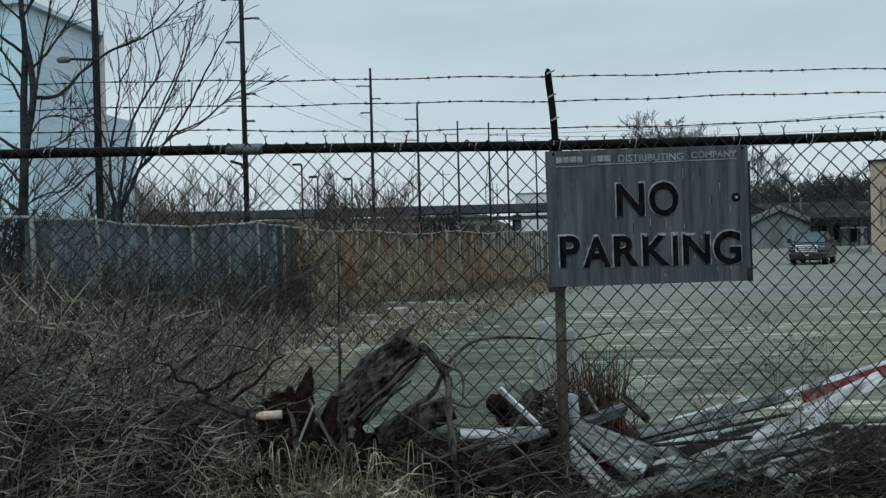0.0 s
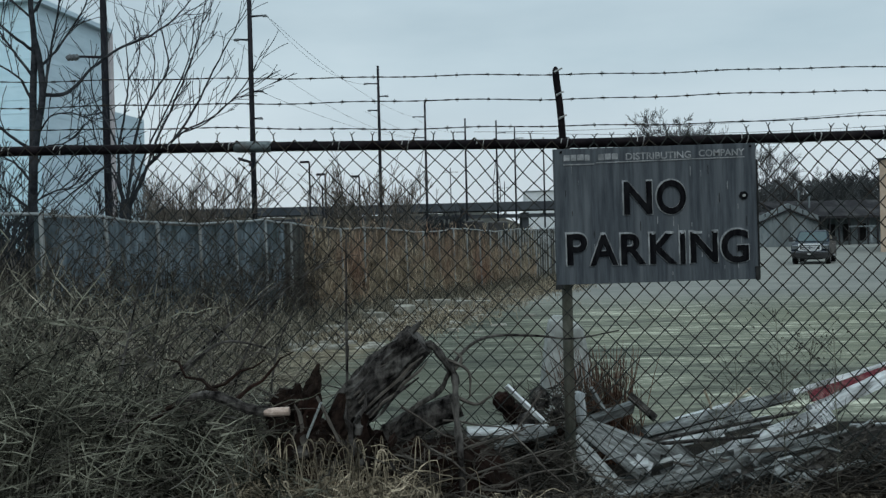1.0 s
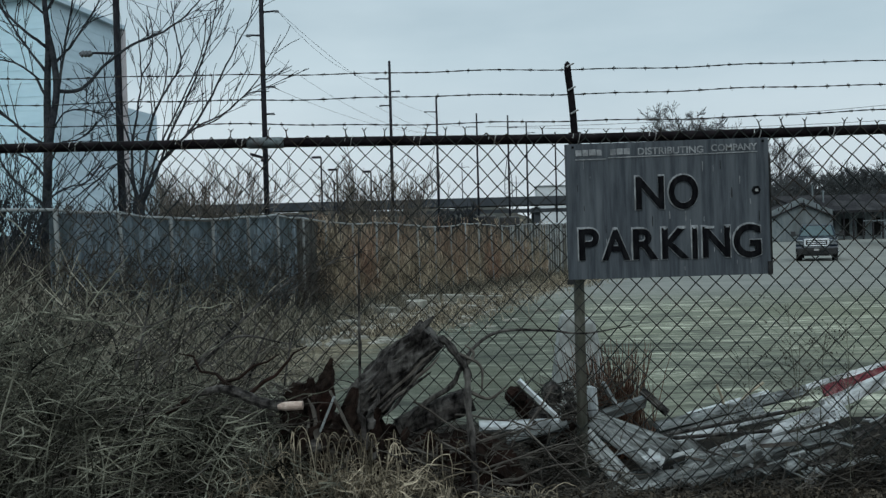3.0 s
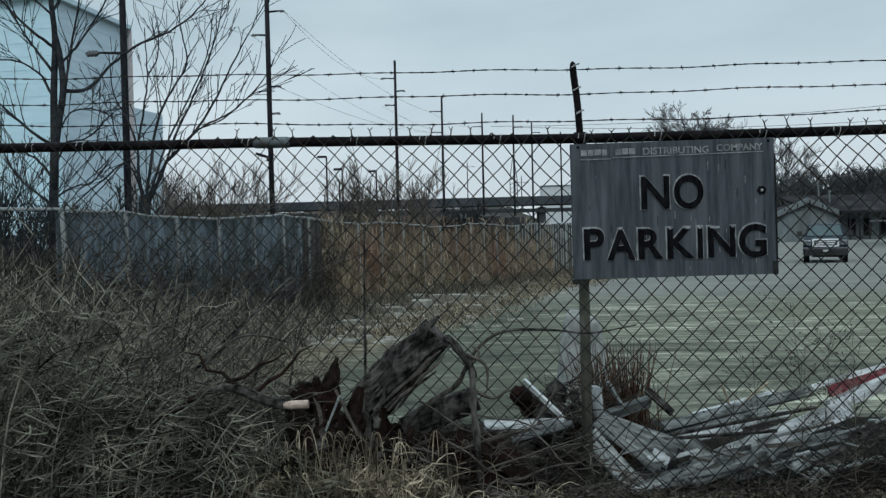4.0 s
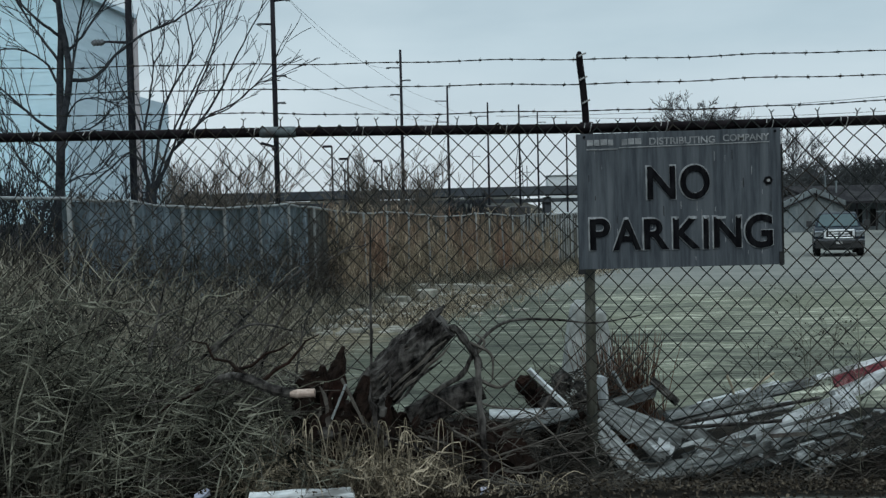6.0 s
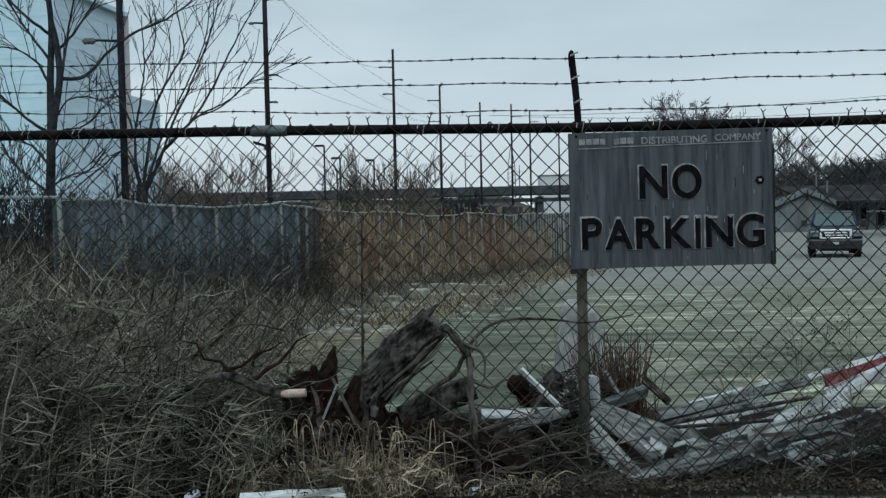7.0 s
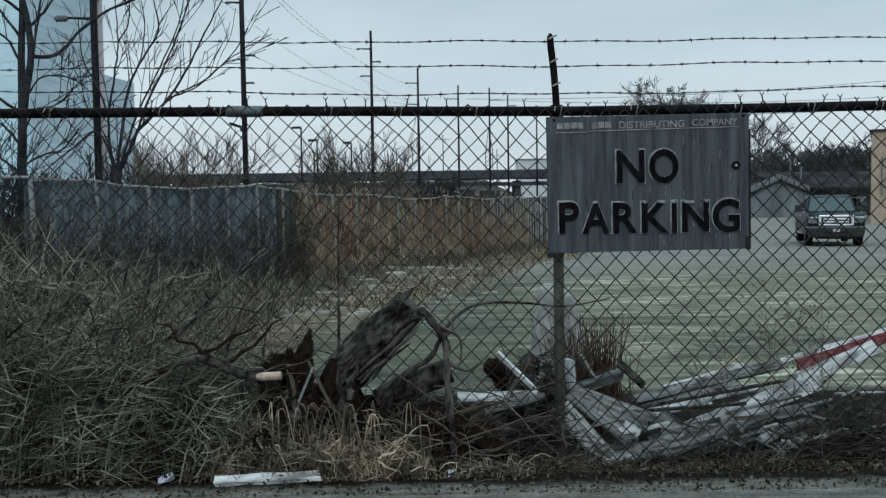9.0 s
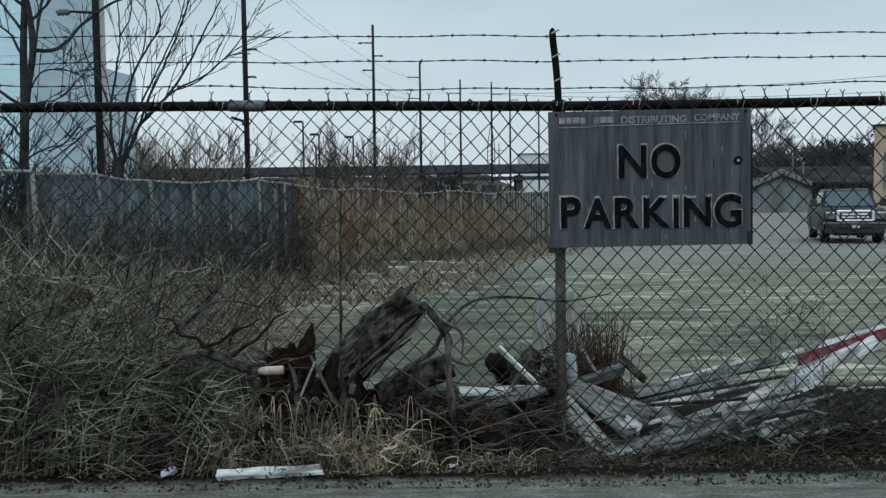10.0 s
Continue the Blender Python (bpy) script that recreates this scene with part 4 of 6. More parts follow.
def lot_slabs():
    rng = random.Random(2)
    for x, y, w, d, h, rz in ((-1.22, 19.6, 0.42, 0.4, 0.17, -4), (-0.72, 19.5, 0.4, 0.4, 0.16, 6), (-0.24, 19.4, 0.5, 0.38, 0.17, -8), (0.28, 19.3, 0.45, 0.4, 0.14, 5), (0.72, 19.6, 0.4, 0.35, 0.12, -14), (-0.95, 17.2, 0.44, 0.5, 0.2, 20), (-1.45, 16.2, 0.5, 0.42, 0.14, -25),
                              (-1.85, 17.6, 0.55, 0.3, 0.1, 8), (-1.9, 13.9, 0.42, 0.45, 0.1, 15), (-1.5, 12.8, 0.4, 0.3, 0.08, -12), (0.1, 17.0, 0.5, 0.3, 0.09, -20), (-2.15, 12.9, 0.3, 0.3, 0.09, 40), (1.5, 22.5, 0.6, 0.35, 0.1, -8)):
        g = Geo()
        vs, n = [], 7
        for k in range(n):
            a = 2 * math.pi * k / n
            vs.append((math.copysign(abs(math.cos(a)) ** 0.5, math.cos(a)) * w / 2 * rng.uniform(0.88, 1.06), math.copysign(abs(math.sin(a)) ** 0.5, math.sin(a)) * d / 2 * rng.uniform(0.85, 1.08)))
        g.add([Vector((a, b, 0)) for a, b in vs] + [Vector((a * 0.96, b * 0.95, h * rng.uniform(0.9, 1.05))) for a, b in vs],
              [list(range(n))[::-1], list(range(n, 2 * n))] + [[i, (i + 1) % n, (i + 1) % n + n, i + n] for i in range(n)])
        s = tagged(part("concrete_slab", g, "concrete"), "broken pale concrete slab lying on the lot", "slab", "broken slabs on the lot")
        s.matrix_basis = pose(x, y, ground_z(x, y) - 0.015, 0, 0, rz)


lot_slabs()


def lot_chunks():
    rng = random.Random(33)
    for i in range(290):
        y = 11.0 + 17 * rng.random() ** 1.2
        x = -4.3 + 0.28 * y + rng.gauss(-0.7, 0.7)
        if x < (-6.0 + 0.202 * y if y < 17.7 else -2.4 + 0.373 * (y - 17.7)):
            continue
        w, d, h, n = rng.uniform(0.05, 0.2), rng.uniform(0.05, 0.17), rng.uniform(0.02, 0.07), 6
        g = Geo()
        ring = [(math.cos(k * 6.283 / n) * w * rng.uniform(0.7, 1.1), math.sin(k * 6.283 / n) * d * rng.uniform(0.7, 1.1)) for k in range(n)]
        g.add([Vector((a, b, 0)) for a, b in ring] + [Vector((a * 0.85, b * 0.85, h * rng.uniform(0.7, 1.1))) for a, b in ring],
              [list(range(n))[::-1], list(range(n, 2 * n))] + [[k, (k + 1) % n, (k + 1) % n + n, k + n] for k in range(n)])
        c = tagged(part("concrete_chunk", g, "concrete"), "flat broken concrete chunk in dead grass", "rubble", "broken chunks on the lot")
        c.matrix_basis = pose(x, y, ground_z(x, y) - 0.015, 0, 0, rng.uniform(0, 180))


lot_chunks()


def lot_tufts():
    rng = random.Random(71)
    g = Geo()
    for _ in range(3800):
        y = 12 + 23 * rng.random() ** 1.3
        x = -4.9 + 0.29 * y + rng.gauss(0.0, 0.55) + (0.5 if y > 24 else 0)
        h = rng.uniform(0.03, 0.16) * (1.8 if y > 22 else 1)
        p0 = Vector((x, y, ground_z(x, y) - 0.01))
        g.tube(bend(p0, p0 + Vector((rng.uniform(-0.8, 0.8) * h, rng.uniform(-0.8, 0.8) * h, h)), 3, 0.02, rng), [0.008, 0.007, 0.006, 0.003], 3, cap=False)
    stuff("dry_tufts", g, "grass", "yellow-tan dry grass tufts between broken slabs", "grass")


lot_tufts()


# ---- the near chain-link fence ----
FY = 3.18
POST_X = 0.437
MESH_X, MESH_Z = -0.0176, -0.006


def rail_z(x):
    return float(np.interp(x, (-4.0, -1.8, -0.75, -0.28, 0.43, 1.18, 1.55, 4.0), (1.26, 1.242, 1.236, 1.23, 1.219, 1.22, 1.223, 1.24)))


def near_fence():
    f = thing("chain_link_fence", "weathered chain-link fence with pipe rail and three barbed wires", "fence")
    rng = random.Random(12)
    x0, x1, top, low = -4.0 + MESH_X, 4.0, 1.225 + MESH_Z, -0.12
    g = Geo()
    g.tube([(-4 + 8 * i / 32, FY + 0.02, rail_z(-4 + 8 * i / 32)) for i in range(33)], 0.0185, 12)
    part("top_rail", g, "rail", f, smooth=True)
    g = Geo()
    g.tube([(-0.805, FY + 0.02, rail_z(-0.8)), (-0.797, FY + 0.02, rail_z(-0.8)), (-0.672, FY + 0.02, rail_z(-0.67)), (-0.664, FY + 0.02, rail_z(-0.67))], [0.019, 0.0215, 0.0215, 0.019], 12)
    part("rail_sleeve", g, "sleeve", f, "pale weathered rail sleeve", smooth=True)
    for px in (POST_X, POST_X - 3.05, POST_X + 3.05):
        pt = rail_z(px)
        g = Geo()
        g.tube([(px + 0.004, FY + 0.05, -0.25), (px + 0.003, FY + 0.05, 0.6), (px, FY + 0.05, pt + 0.015)], 0.0205, 12)
        part("post", g, "post", f, smooth=True)
        g = Geo()
        g.tube([(px, FY + 0.05, pt - 0.02), (px, FY + 0.05, pt + 0.026)], 0.025, 12)
        part("post_cap", g, "rail", f)
        g = Geo()
        arm = smooth_path([(px, FY + 0.05, pt), (px - 0.004, FY + 0.05, pt + 0.08), (px - 0.01, FY + 0.055, pt + 0.165), (px - 0.019, FY + 0.06, pt + 0.25), (px - 0.021, FY + 0.065, pt + 0.298)], 5)
        g.tube(arm, [0.0135] * (len(arm) - 3) + [0.0125, 0.011, 0.005], 8)
        ao = part("barb_arm", g, "rail", f, "dark curved steel arm holding the barbed wires", smooth=True)
        for dx, dz in ((0.0, 0.104), (-0.009, 0.192), (-0.013, 0.28)):
            g = Geo()
            g.tube([(px + dx - 0.015, FY + 0.038, pt + dz - 0.008), (px + dx, FY + 0.036, pt + dz), (px + dx + 0.014, FY + 0.038, pt + dz + 0.006)], 0.0036, 5)
            part("wire_clip", g, "tie", ao)
    # barbed wires: two strands twisted, with a knot of four points every 11 cm
    spans = (((-4, -1.84, -0.72, 0.38, 1.6, 4), (1.545, 1.524, 1.507, 1.495, 1.491, 1.5), FY + 0.1, 0.02),
             ((-4, -1.83, -0.72, 0.37, 1.58, 4), (1.435, 1.417, 1.408, 1.398, 1.398, 1.41), FY + 0.08, 0.04),
             ((-4, -1.82, -0.71, -0.27, 0.37, 1.2, 1.57, 4), (1.37, 1.335, 1.309, 1.297, 1.29, 1.29, 1.297, 1.31), FY + 0.06, 0.0))
    for kx, kz, y, ph in spans:
        g = Geo()
        n = 200
        line = []
        for i in range(n + 1):
            x = -4 + 8 * i / n
            line.append(Vector((x, y + 0.004 * math.sin(x * 3.1 + ph), float(np.interp(x, kx, kz)) + 0.0025 * math.sin(x * 5.3 + ph * 40) + 0.002 * math.sin(x * 13))))
        for t in (0, math.pi):
            g.tube([p + Vector((0, 0.0016 * math.cos(i * 1.9 + t), 0.0016 * math.sin(i * 1.9 + t))) for i, p in enumerate(line)], 0.0014, 4)
        wire = part("barbed_wire", g, "mesh", f)
        g = Geo()
        x = -4 + ph
        while x < 4:
            p = line[min(n, int((x + 4) / 8 * n))]
            g.tube([p + Vector((-0.006, 0, 0)), p + Vector((0.006, 0, 0))], 0.0038, 5)
            for a in (rng.uniform(0, 3.14), rng.uniform(0, 3.14)):
                d = Vector((rng.uniform(-0.5, 0.5), math.cos(a), math.sin(a))).normalized() * 0.01
                g.tube([p - d, p + d], [0.0009, 0.0009], 3)
            x += 0.112 + rng.uniform(-0.006, 0.006)
        tagged(part("barb", g, "mesh", wire), kind="stuff")
    # woven mesh: each wire zigzags downwards and hooks into its neighbour
    g = Geo()
    px, pz = 0.0735, 0.0765
    rows = int((top + 0.02 - low) / (pz / 2))
    cols = int((x1 - x0) / px)

    def warp(x, z):
        a = noise.noise(Vector((x * 1.3, z * 1.1, 3.0)))
        b = noise.noise(Vector((x * 1.3, z * 1.1, 9.0)))
        loose = 0.5 + 2.4 * ease((z - 0.88) / 0.3) * (0.45 + 0.75 * ease((x - 0.6) / 0.6))
        c = noise.noise(Vector((x * 5.1, z * 5.1, 5.0)))
        e = noise.noise(Vector((x * 5.1, z * 5.1, 15.0)))
        z += (rail_z(x) - 1.225) * ease((z - 0.7) / 0.5)
        return Vector((x + 0.012 * a * loose + 0.009 * c * loose, FY + 0.004 * b, z + 0.012 * b * loose + 0.009 * e * loose))
    for c in range(cols + 1):
        for flip in (0, 1):
            path = []
            for r in range(rows + 1):
                z = top + 0.02 - r * pz / 2
                x = x0 + c * px + (px / 2) * (((r % 2) if flip == 0 else -(r % 2)))
                p = warp(x, z)
                p.y += 0.0015 * (1 if (r + flip) % 2 else -1)
                path.append(p)
            g.tube(path, 0.0029, 4, cap=False)
        # twisted ends standing above the rail
        p = warp(x0 + c * px, top + 0.02)
        if rng.random() < 0.82:
            lean = rng.uniform(-0.006, 0.006)
            q = p + Vector((lean, 0, 0.02))
            g.tube([p, q], 0.0024, 4)
            for s in (-1, 1):
                g.tube([q, q + Vector((s * rng.uniform(0.006, 0.012), rng.uniform(-0.004, 0.004), rng.uniform(0.009, 0.016)))], [0.002, 0.0014], 4)
    part("wire_mesh", g, "mesh", f, "dull diamond wire mesh")
    for i in range(26):
        x = -3.9 + i * 0.31 + rng.uniform(-0.08, 0.08)
        g = Geo()
        g.tube([(x + 0.03 * k / 7, FY + 0.02 - 0.021 * math.cos(k * 1.1), rail_z(x) + 0.021 * math.sin(k * 1.1)) for k in range(8)], 0.0018, 4)
        part("tie_wire", g, "tie", f)


near_fence()


def text_mesh(name, body, size, mat, offset=0.0, extrude=0.0008):
    c = bpy.data.curves.new(name, "FONT")
    c.body, c.size, c.offset, c.extrude = body, size, offset, extrude
    c.align_x = "LEFT"
    tmp = bpy.data.objects.new(name, c)
    me = bpy.data.meshes.new_from_object(tmp)
    bpy.data.objects.remove(tmp)
    me.name = name
    me.materials.clear()
    me.materials.append(M[mat])
    return me


def fit_text(name, body, x, z, width, height, y, mat, parent, offset, grow_by=0.0, label=""):
    """A word whose ink fills the given box on the sign face."""
    me = text_mesh(name, body, 1.0, mat, offset, 0.002)
    vs = [v.co for v in me.vertices]
    ax, bx = min(v.x for v in vs), max(v.x for v in vs)
    ay, by = min(v.y for v in vs), max(v.y for v in vs)
    for v in me.vertices:
        v.co = Vector((x - grow_by + (v.co.x - ax) / (bx - ax) * (width + 2 * grow_by), y - v.co.z * 0.5, z - grow_by + (v.co.y - ay) / (by - ay) * (height + 2 * grow_by)))
    return part(name, me, mat, parent, label)


def no_parking_sign():
    s = thing("no_parking_sign", "weathered grey wooden NO PARKING sign on a fence", "sign", m=pose(0.392, FY - 0.022, 0.69, 0, -0.45, 0))
    w, h = 0.751, 0.504
    rng = random.Random(3)
    # front face made of narrow weathered strips
    g = Geo()
    g.box(w / 2, 0.004, h / 2, w, 0.008, h)
    part("board", g, "board", s, bevel=0.0015)
    g = Geo()
    g.box(w + 0.0015, 0.002, h / 2 - 0.03, 0.004, 0.014, h - 0.06)
    g.box(w - 0.006, -0.003, 0.022, 0.014, 0.006, 0.05)
    part("edge_strip", g, "board_edge", s, "dark worn edge strip")
    g = Geo()
    g.box(0.01, 0.0, -0.008, 0.028, 0.012, 0.018)
    part("bracket", g, "board_edge", s, "small dark bracket")
    y = -0.0015
    for ch, x, z, lw, hh in (("N", 0.258, 0.254, 0.104, 0.122), ("O", 0.379, 0.251, 0.108, 0.126), ("P", 0.042, 0.072, 0.075, 0.118), ("A", 0.127, 0.069, 0.104, 0.116), ("R", 0.242, 0.069, 0.092, 0.114),
                             ("K", 0.349, 0.068, 0.1, 0.115), ("I", 0.461, 0.066, 0.019, 0.118), ("N", 0.499, 0.068, 0.101, 0.115), ("G", 0.613, 0.064, 0.101, 0.124)):
        fit_text("letter_outline", ch, x - 0.001, z + 0.001, lw, hh, y, "halo", s, 0.03, 0.0042, "pale flaked outline")
        fit_text("letter", ch, x, z - 0.001, lw, hh, y - 0.003, "letter", s, 0.024)
    # pale flakes where the black paint has lifted
    for x, z, ww, hh in ((0.055, 0.19, 0.03, 0.008), (0.175, 0.187, 0.02, 0.012), (0.26, 0.186, 0.03, 0.008), (0.362, 0.183, 0.018, 0.014), (0.425, 0.182, 0.034, 0.016), (0.47, 0.182, 0.018, 0.014), (0.524, 0.18, 0.046, 0.014), (0.59, 0.181, 0.016, 0.014), (0.6, 0.15, 0.006, 0.05), (0.235, 0.11, 0.005, 0.06)):
        g = Geo()
        n = 9
        g.add([Vector((x + ww / 2 * math.cos(k * 6.283 / n) * rng.uniform(0.7, 1.1), y - 0.0058, z + hh / 2 * math.sin(k * 6.283 / n) * rng.uniform(0.6, 1.1))) for k in range(n)], [list(range(n))[::-1]])
        part("paint_flake", g, "halo", s)
    fit_text("header_text", "DISTRIBUTING", 0.27, 0.456, 0.241, 0.026, y, "pale", s, 0.012)
    fit_text("header_text", "COMPANY", 0.54, 0.46, 0.168, 0.025, y, "pale", s, 0.012)
    # worn-away first words of the header, plain bars
    for x, ww in ((0.04, 0.022), (0.066, 0.02), (0.09, 0.024), (0.118, 0.018), (0.168, 0.02), (0.192, 0.022), (0.218, 0.022)):
        g = Geo()
        g.box(x + ww / 2, y, 0.47 + rng.uniform(-0.001, 0.001), ww, 0.002, 0.022)
        part("header_bar", g, "pale", s)
    g = Geo()
    g.box(0.095, y, 0.445, 0.115, 0.002, 0.004)
    g.box(0.437, y, 0.4475, 0.55, 0.002, 0.0035, pose(0, 0, 0, 0, -0.5, 0))
    part("header_line", g, "pale", s)
    g = Geo()
    g.tube([(0.701, -0.004, 0.311), (0.701, 0.0, 0.311)], 0.017, 6)
    washer = part("washer", g, "letter", s, "dark square-ish washer")
    g = Geo()
    g.tube([(0.701, -0.009, 0.311), (0.701, -0.004, 0.311)], 0.0055, 8)
    part("bolt", g, "tie", washer, "bright bolt head")
    for x in (0.03, 0.73):
        g = Geo()
        g.tube([(x, -0.003, h - 0.012), (x, 0.0, h - 0.012)], 0.005, 8)
        part("nail", g, "letter", s)
    # vertical scratches and lifted grain
    for i in range(34):
        x, z, ln = rng.uniform(0.02, w - 0.03), rng.uniform(0.02, 0.42), rng.uniform(0.008, 0.04)
        g = Geo()
        g.box(x, -0.0006, z + ln / 2, rng.uniform(0.001, 0.0025), 0.0012, ln, pose(0, 0, 0, 0, rng.uniform(-0.4, 0.4), 0))
        part("lifted_grain", g, "pale" if rng.random() < 0.6 else "board_edge", s)


no_parking_sign()


# ---- logs, boards and rubbish along the fence ----
def log_mesh(path, radii, seed, sides=26, rough=0.16, twist=0.0):
    """Bark-covered log: ridged rings along a path."""
    g = Geo()
    pts = smooth_path(path, 9)
    n = len(pts)
    rad = [np.interp(i / (n - 1), np.linspace(0, 1, len(radii)), radii) for i in range(n)]
    ref = Vector((0.3, 0.9, 0.2))
    for i, p in enumerate(pts):
        d = (pts[min(i + 1, n - 1)] - pts[max(i - 1, 0)]).normalized()
        u = d.cross(ref).normalized()
        w = d.cross(u)
        for s in range(sides):
            a = 2 * math.pi * s / sides
            k = noise.noise(Vector((math.cos(a) * 3.2 + seed, math.sin(a) * 3.2, i * 0.16 + a * twist)))
            j = noise.noise(Vector((math.cos(a) * 9 + seed, math.sin(a) * 9, i * 0.45)))
            g.v.append(p + (u * math.cos(a) + w * math.sin(a)) * rad[i] * (1 + rough * k + rough * 0.7 * j))
    for i in range(n - 1):
        for s in range(sides):
            a, b = i * sides + s, i * sides + (s + 1) % sides
            g.f.append([a, b, b + sides, a + sides])
    g.f.append(list(range(sides))[::-1])
    g.f.append([(n - 1) * sides + s for s in range(sides)])
    return g


def logs():
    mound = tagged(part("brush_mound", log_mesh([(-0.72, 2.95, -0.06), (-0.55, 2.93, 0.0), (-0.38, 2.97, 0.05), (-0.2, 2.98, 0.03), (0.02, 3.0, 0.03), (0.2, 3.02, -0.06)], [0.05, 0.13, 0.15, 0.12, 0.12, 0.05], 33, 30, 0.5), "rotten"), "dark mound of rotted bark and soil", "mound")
    big = thing("split_log", "thick dark split log leaning up on the brush pile", "log")
    part("bark", log_mesh([(-0.41, 2.96, 0.14), (-0.345, 2.93, 0.295), (-0.23, 2.88, 0.425), (-0.11, 2.86, 0.535)], [0.044, 0.07, 0.068, 0.056], 4, 34, 0.3), "bark", big)
    rng = random.Random(6)
    for i in range(9):
        g = Geo()
        o = Vector((-0.345 + 0.009 * i, 2.835 - 0.002 * i, 0.365 - 0.012 * i))
        d = Vector((0.19, -0.01, 0.18)) * rng.uniform(0.8, 1.15)
        g.tube(bend(o, o + d, 5, 0.008, rng), [0.003, 0.006, 0.006, 0.007, 0.005, 0.002], 5)
        part("bark_ridge", g, "branch" if i % 2 else "bark", big)
    g = Geo()
    g.tube(bend((-0.15, 2.85, 0.55), (-0.105, 2.85, 0.6), 3, 0.004, rng), [0.02, 0.014, 0.01, 0.003], 6)
    part("splinter", g, "bark", big)
    stump = thing("rotten_stump", "dark rotten stump with a jagged splintered top", "stump")
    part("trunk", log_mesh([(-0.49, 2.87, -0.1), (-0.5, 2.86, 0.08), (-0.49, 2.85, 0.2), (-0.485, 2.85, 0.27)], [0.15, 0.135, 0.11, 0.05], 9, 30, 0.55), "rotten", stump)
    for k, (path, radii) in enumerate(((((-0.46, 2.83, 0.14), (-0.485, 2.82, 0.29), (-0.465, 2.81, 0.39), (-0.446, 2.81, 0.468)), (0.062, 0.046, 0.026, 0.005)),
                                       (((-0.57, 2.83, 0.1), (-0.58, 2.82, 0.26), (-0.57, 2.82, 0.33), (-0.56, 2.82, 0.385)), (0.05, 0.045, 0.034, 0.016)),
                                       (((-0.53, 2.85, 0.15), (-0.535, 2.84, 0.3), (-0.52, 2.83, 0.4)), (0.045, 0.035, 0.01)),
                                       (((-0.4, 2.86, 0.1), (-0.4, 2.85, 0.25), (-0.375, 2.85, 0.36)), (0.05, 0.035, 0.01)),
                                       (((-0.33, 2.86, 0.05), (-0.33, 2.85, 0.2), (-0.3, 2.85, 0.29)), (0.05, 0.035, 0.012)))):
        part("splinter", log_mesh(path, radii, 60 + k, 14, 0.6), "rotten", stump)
    for i in range(26):
        x = rng.uniform(-0.63, -0.27)
        top = 0.3 + 0.12 * noise.noise(Vector((x * 14, 2, 0))) + 0.06 * ease((-0.4 - x) / 0.1)
        o = Vector((x, 2.76 + rng.uniform(-0.03, 0.03), rng.uniform(0.05, top - 0.06)))
        g = Geo()
        g.tube(bend(o, o + Vector((rng.uniform(-0.05, 0.07), rng.uniform(-0.02, 0.02), rng.uniform(0.04, 0.16))), 4, 0.01, rng), [0.014, 0.013, 0.01, 0.007, 0.002], 5)
        part("splinter", g, ("rotten", "rotten", "bark", "branch")[i % 4], stump)
    for i in range(30):
        r = rng.uniform(0.008, 0.022)
        g = log_mesh([(0, 0, -r), (0.2 * r, 0, -r * 0.3), (0, 0.2 * r, r * 0.4), (0, 0, r)], [r * 0.2, r, r * 0.8, r * 0.2], i + 150, 8, 0.5)
        x = rng.uniform(-0.66, -0.2)
        o = part("bark_flake", g, "bark" if i % 3 else "rotten", stump)
        o.matrix_basis = pose(x, rng.uniform(2.72, 2.8), rng.uniform(0.02, 0.24), rng.uniform(0, 180), rng.uniform(0, 180), 0) @ Matrix.Diagonal((1.6, 0.5, 1, 1))
    limb = thing("sawn_branch", "dark crooked branch with a pale sawn end", "branch")
    path = smooth_path([(-0.98, 2.78, 0.31), (-0.86, 2.74, 0.375), (-0.77, 2.72, 0.385), (-0.66, 2.7, 0.345), (-0.575, 2.69, 0.335)], 6)
    g = Geo()
    g.tube(path, [0.006 + 0.011 * min(1, i / 14) + 0.002 * math.sin(i * 2.1) for i in range(len(path))], 9)
    part("limb", g, "bark", limb)
    g = Geo()
    g.tube([(-0.6, 2.685, 0.335), (-0.578, 2.68, 0.336), (-0.522, 2.68, 0.338)], [0.011, 0.0145, 0.0138], 10)
    part("sawn_end", g, "cut", limb, "pale freshly sawn wood")
    for a, b in (((-0.83, 2.74, 0.38), (-0.62, 2.78, 0.5)), ((-0.74, 2.72, 0.38), (-0.95, 2.8, 0.5)), ((-0.7, 2.72, 0.37), (-0.52, 2.8, 0.52)), ((-0.9, 2.75, 0.36), (-1.05, 2.7, 0.28))):
        g = Geo()
        g.tube(bend(a, b, 5, 0.012, rng), [0.008, 0.007, 0.006, 0.005, 0.004, 0.002], 5)
        part("twig", g, "rotten", limb)
    g = Geo()
    fallen = thing("fallen_log", "short grey log lying behind a leaning trunk", "log")
    part("bark", log_mesh([(-0.24, 2.98, 0.18), (-0.12, 2.99, 0.235), (0.02, 3.0, 0.285)], [0.045, 0.05, 0.042], 14, 24, 0.2), "bark", fallen)
    bent = thing("bent_branch", "bent grey branch arching over the fallen log", "branch")
    path = smooth_path([(-0.11, 2.87, 0.475), (-0.075, 2.87, 0.515), (-0.03, 2.88, 0.46), (0.005, 2.9, 0.4), (0.005, 2.88, 0.3), (0.02, 2.86, 0.12), (0.03, 2.86, -0.08)], 5)
    g = Geo()
    g.tube(path, [0.015 - 0.0001 * i + 0.003 * math.sin(i * 1.7) for i in range(len(path))], 8)
    part("limb", g, "bark", bent)
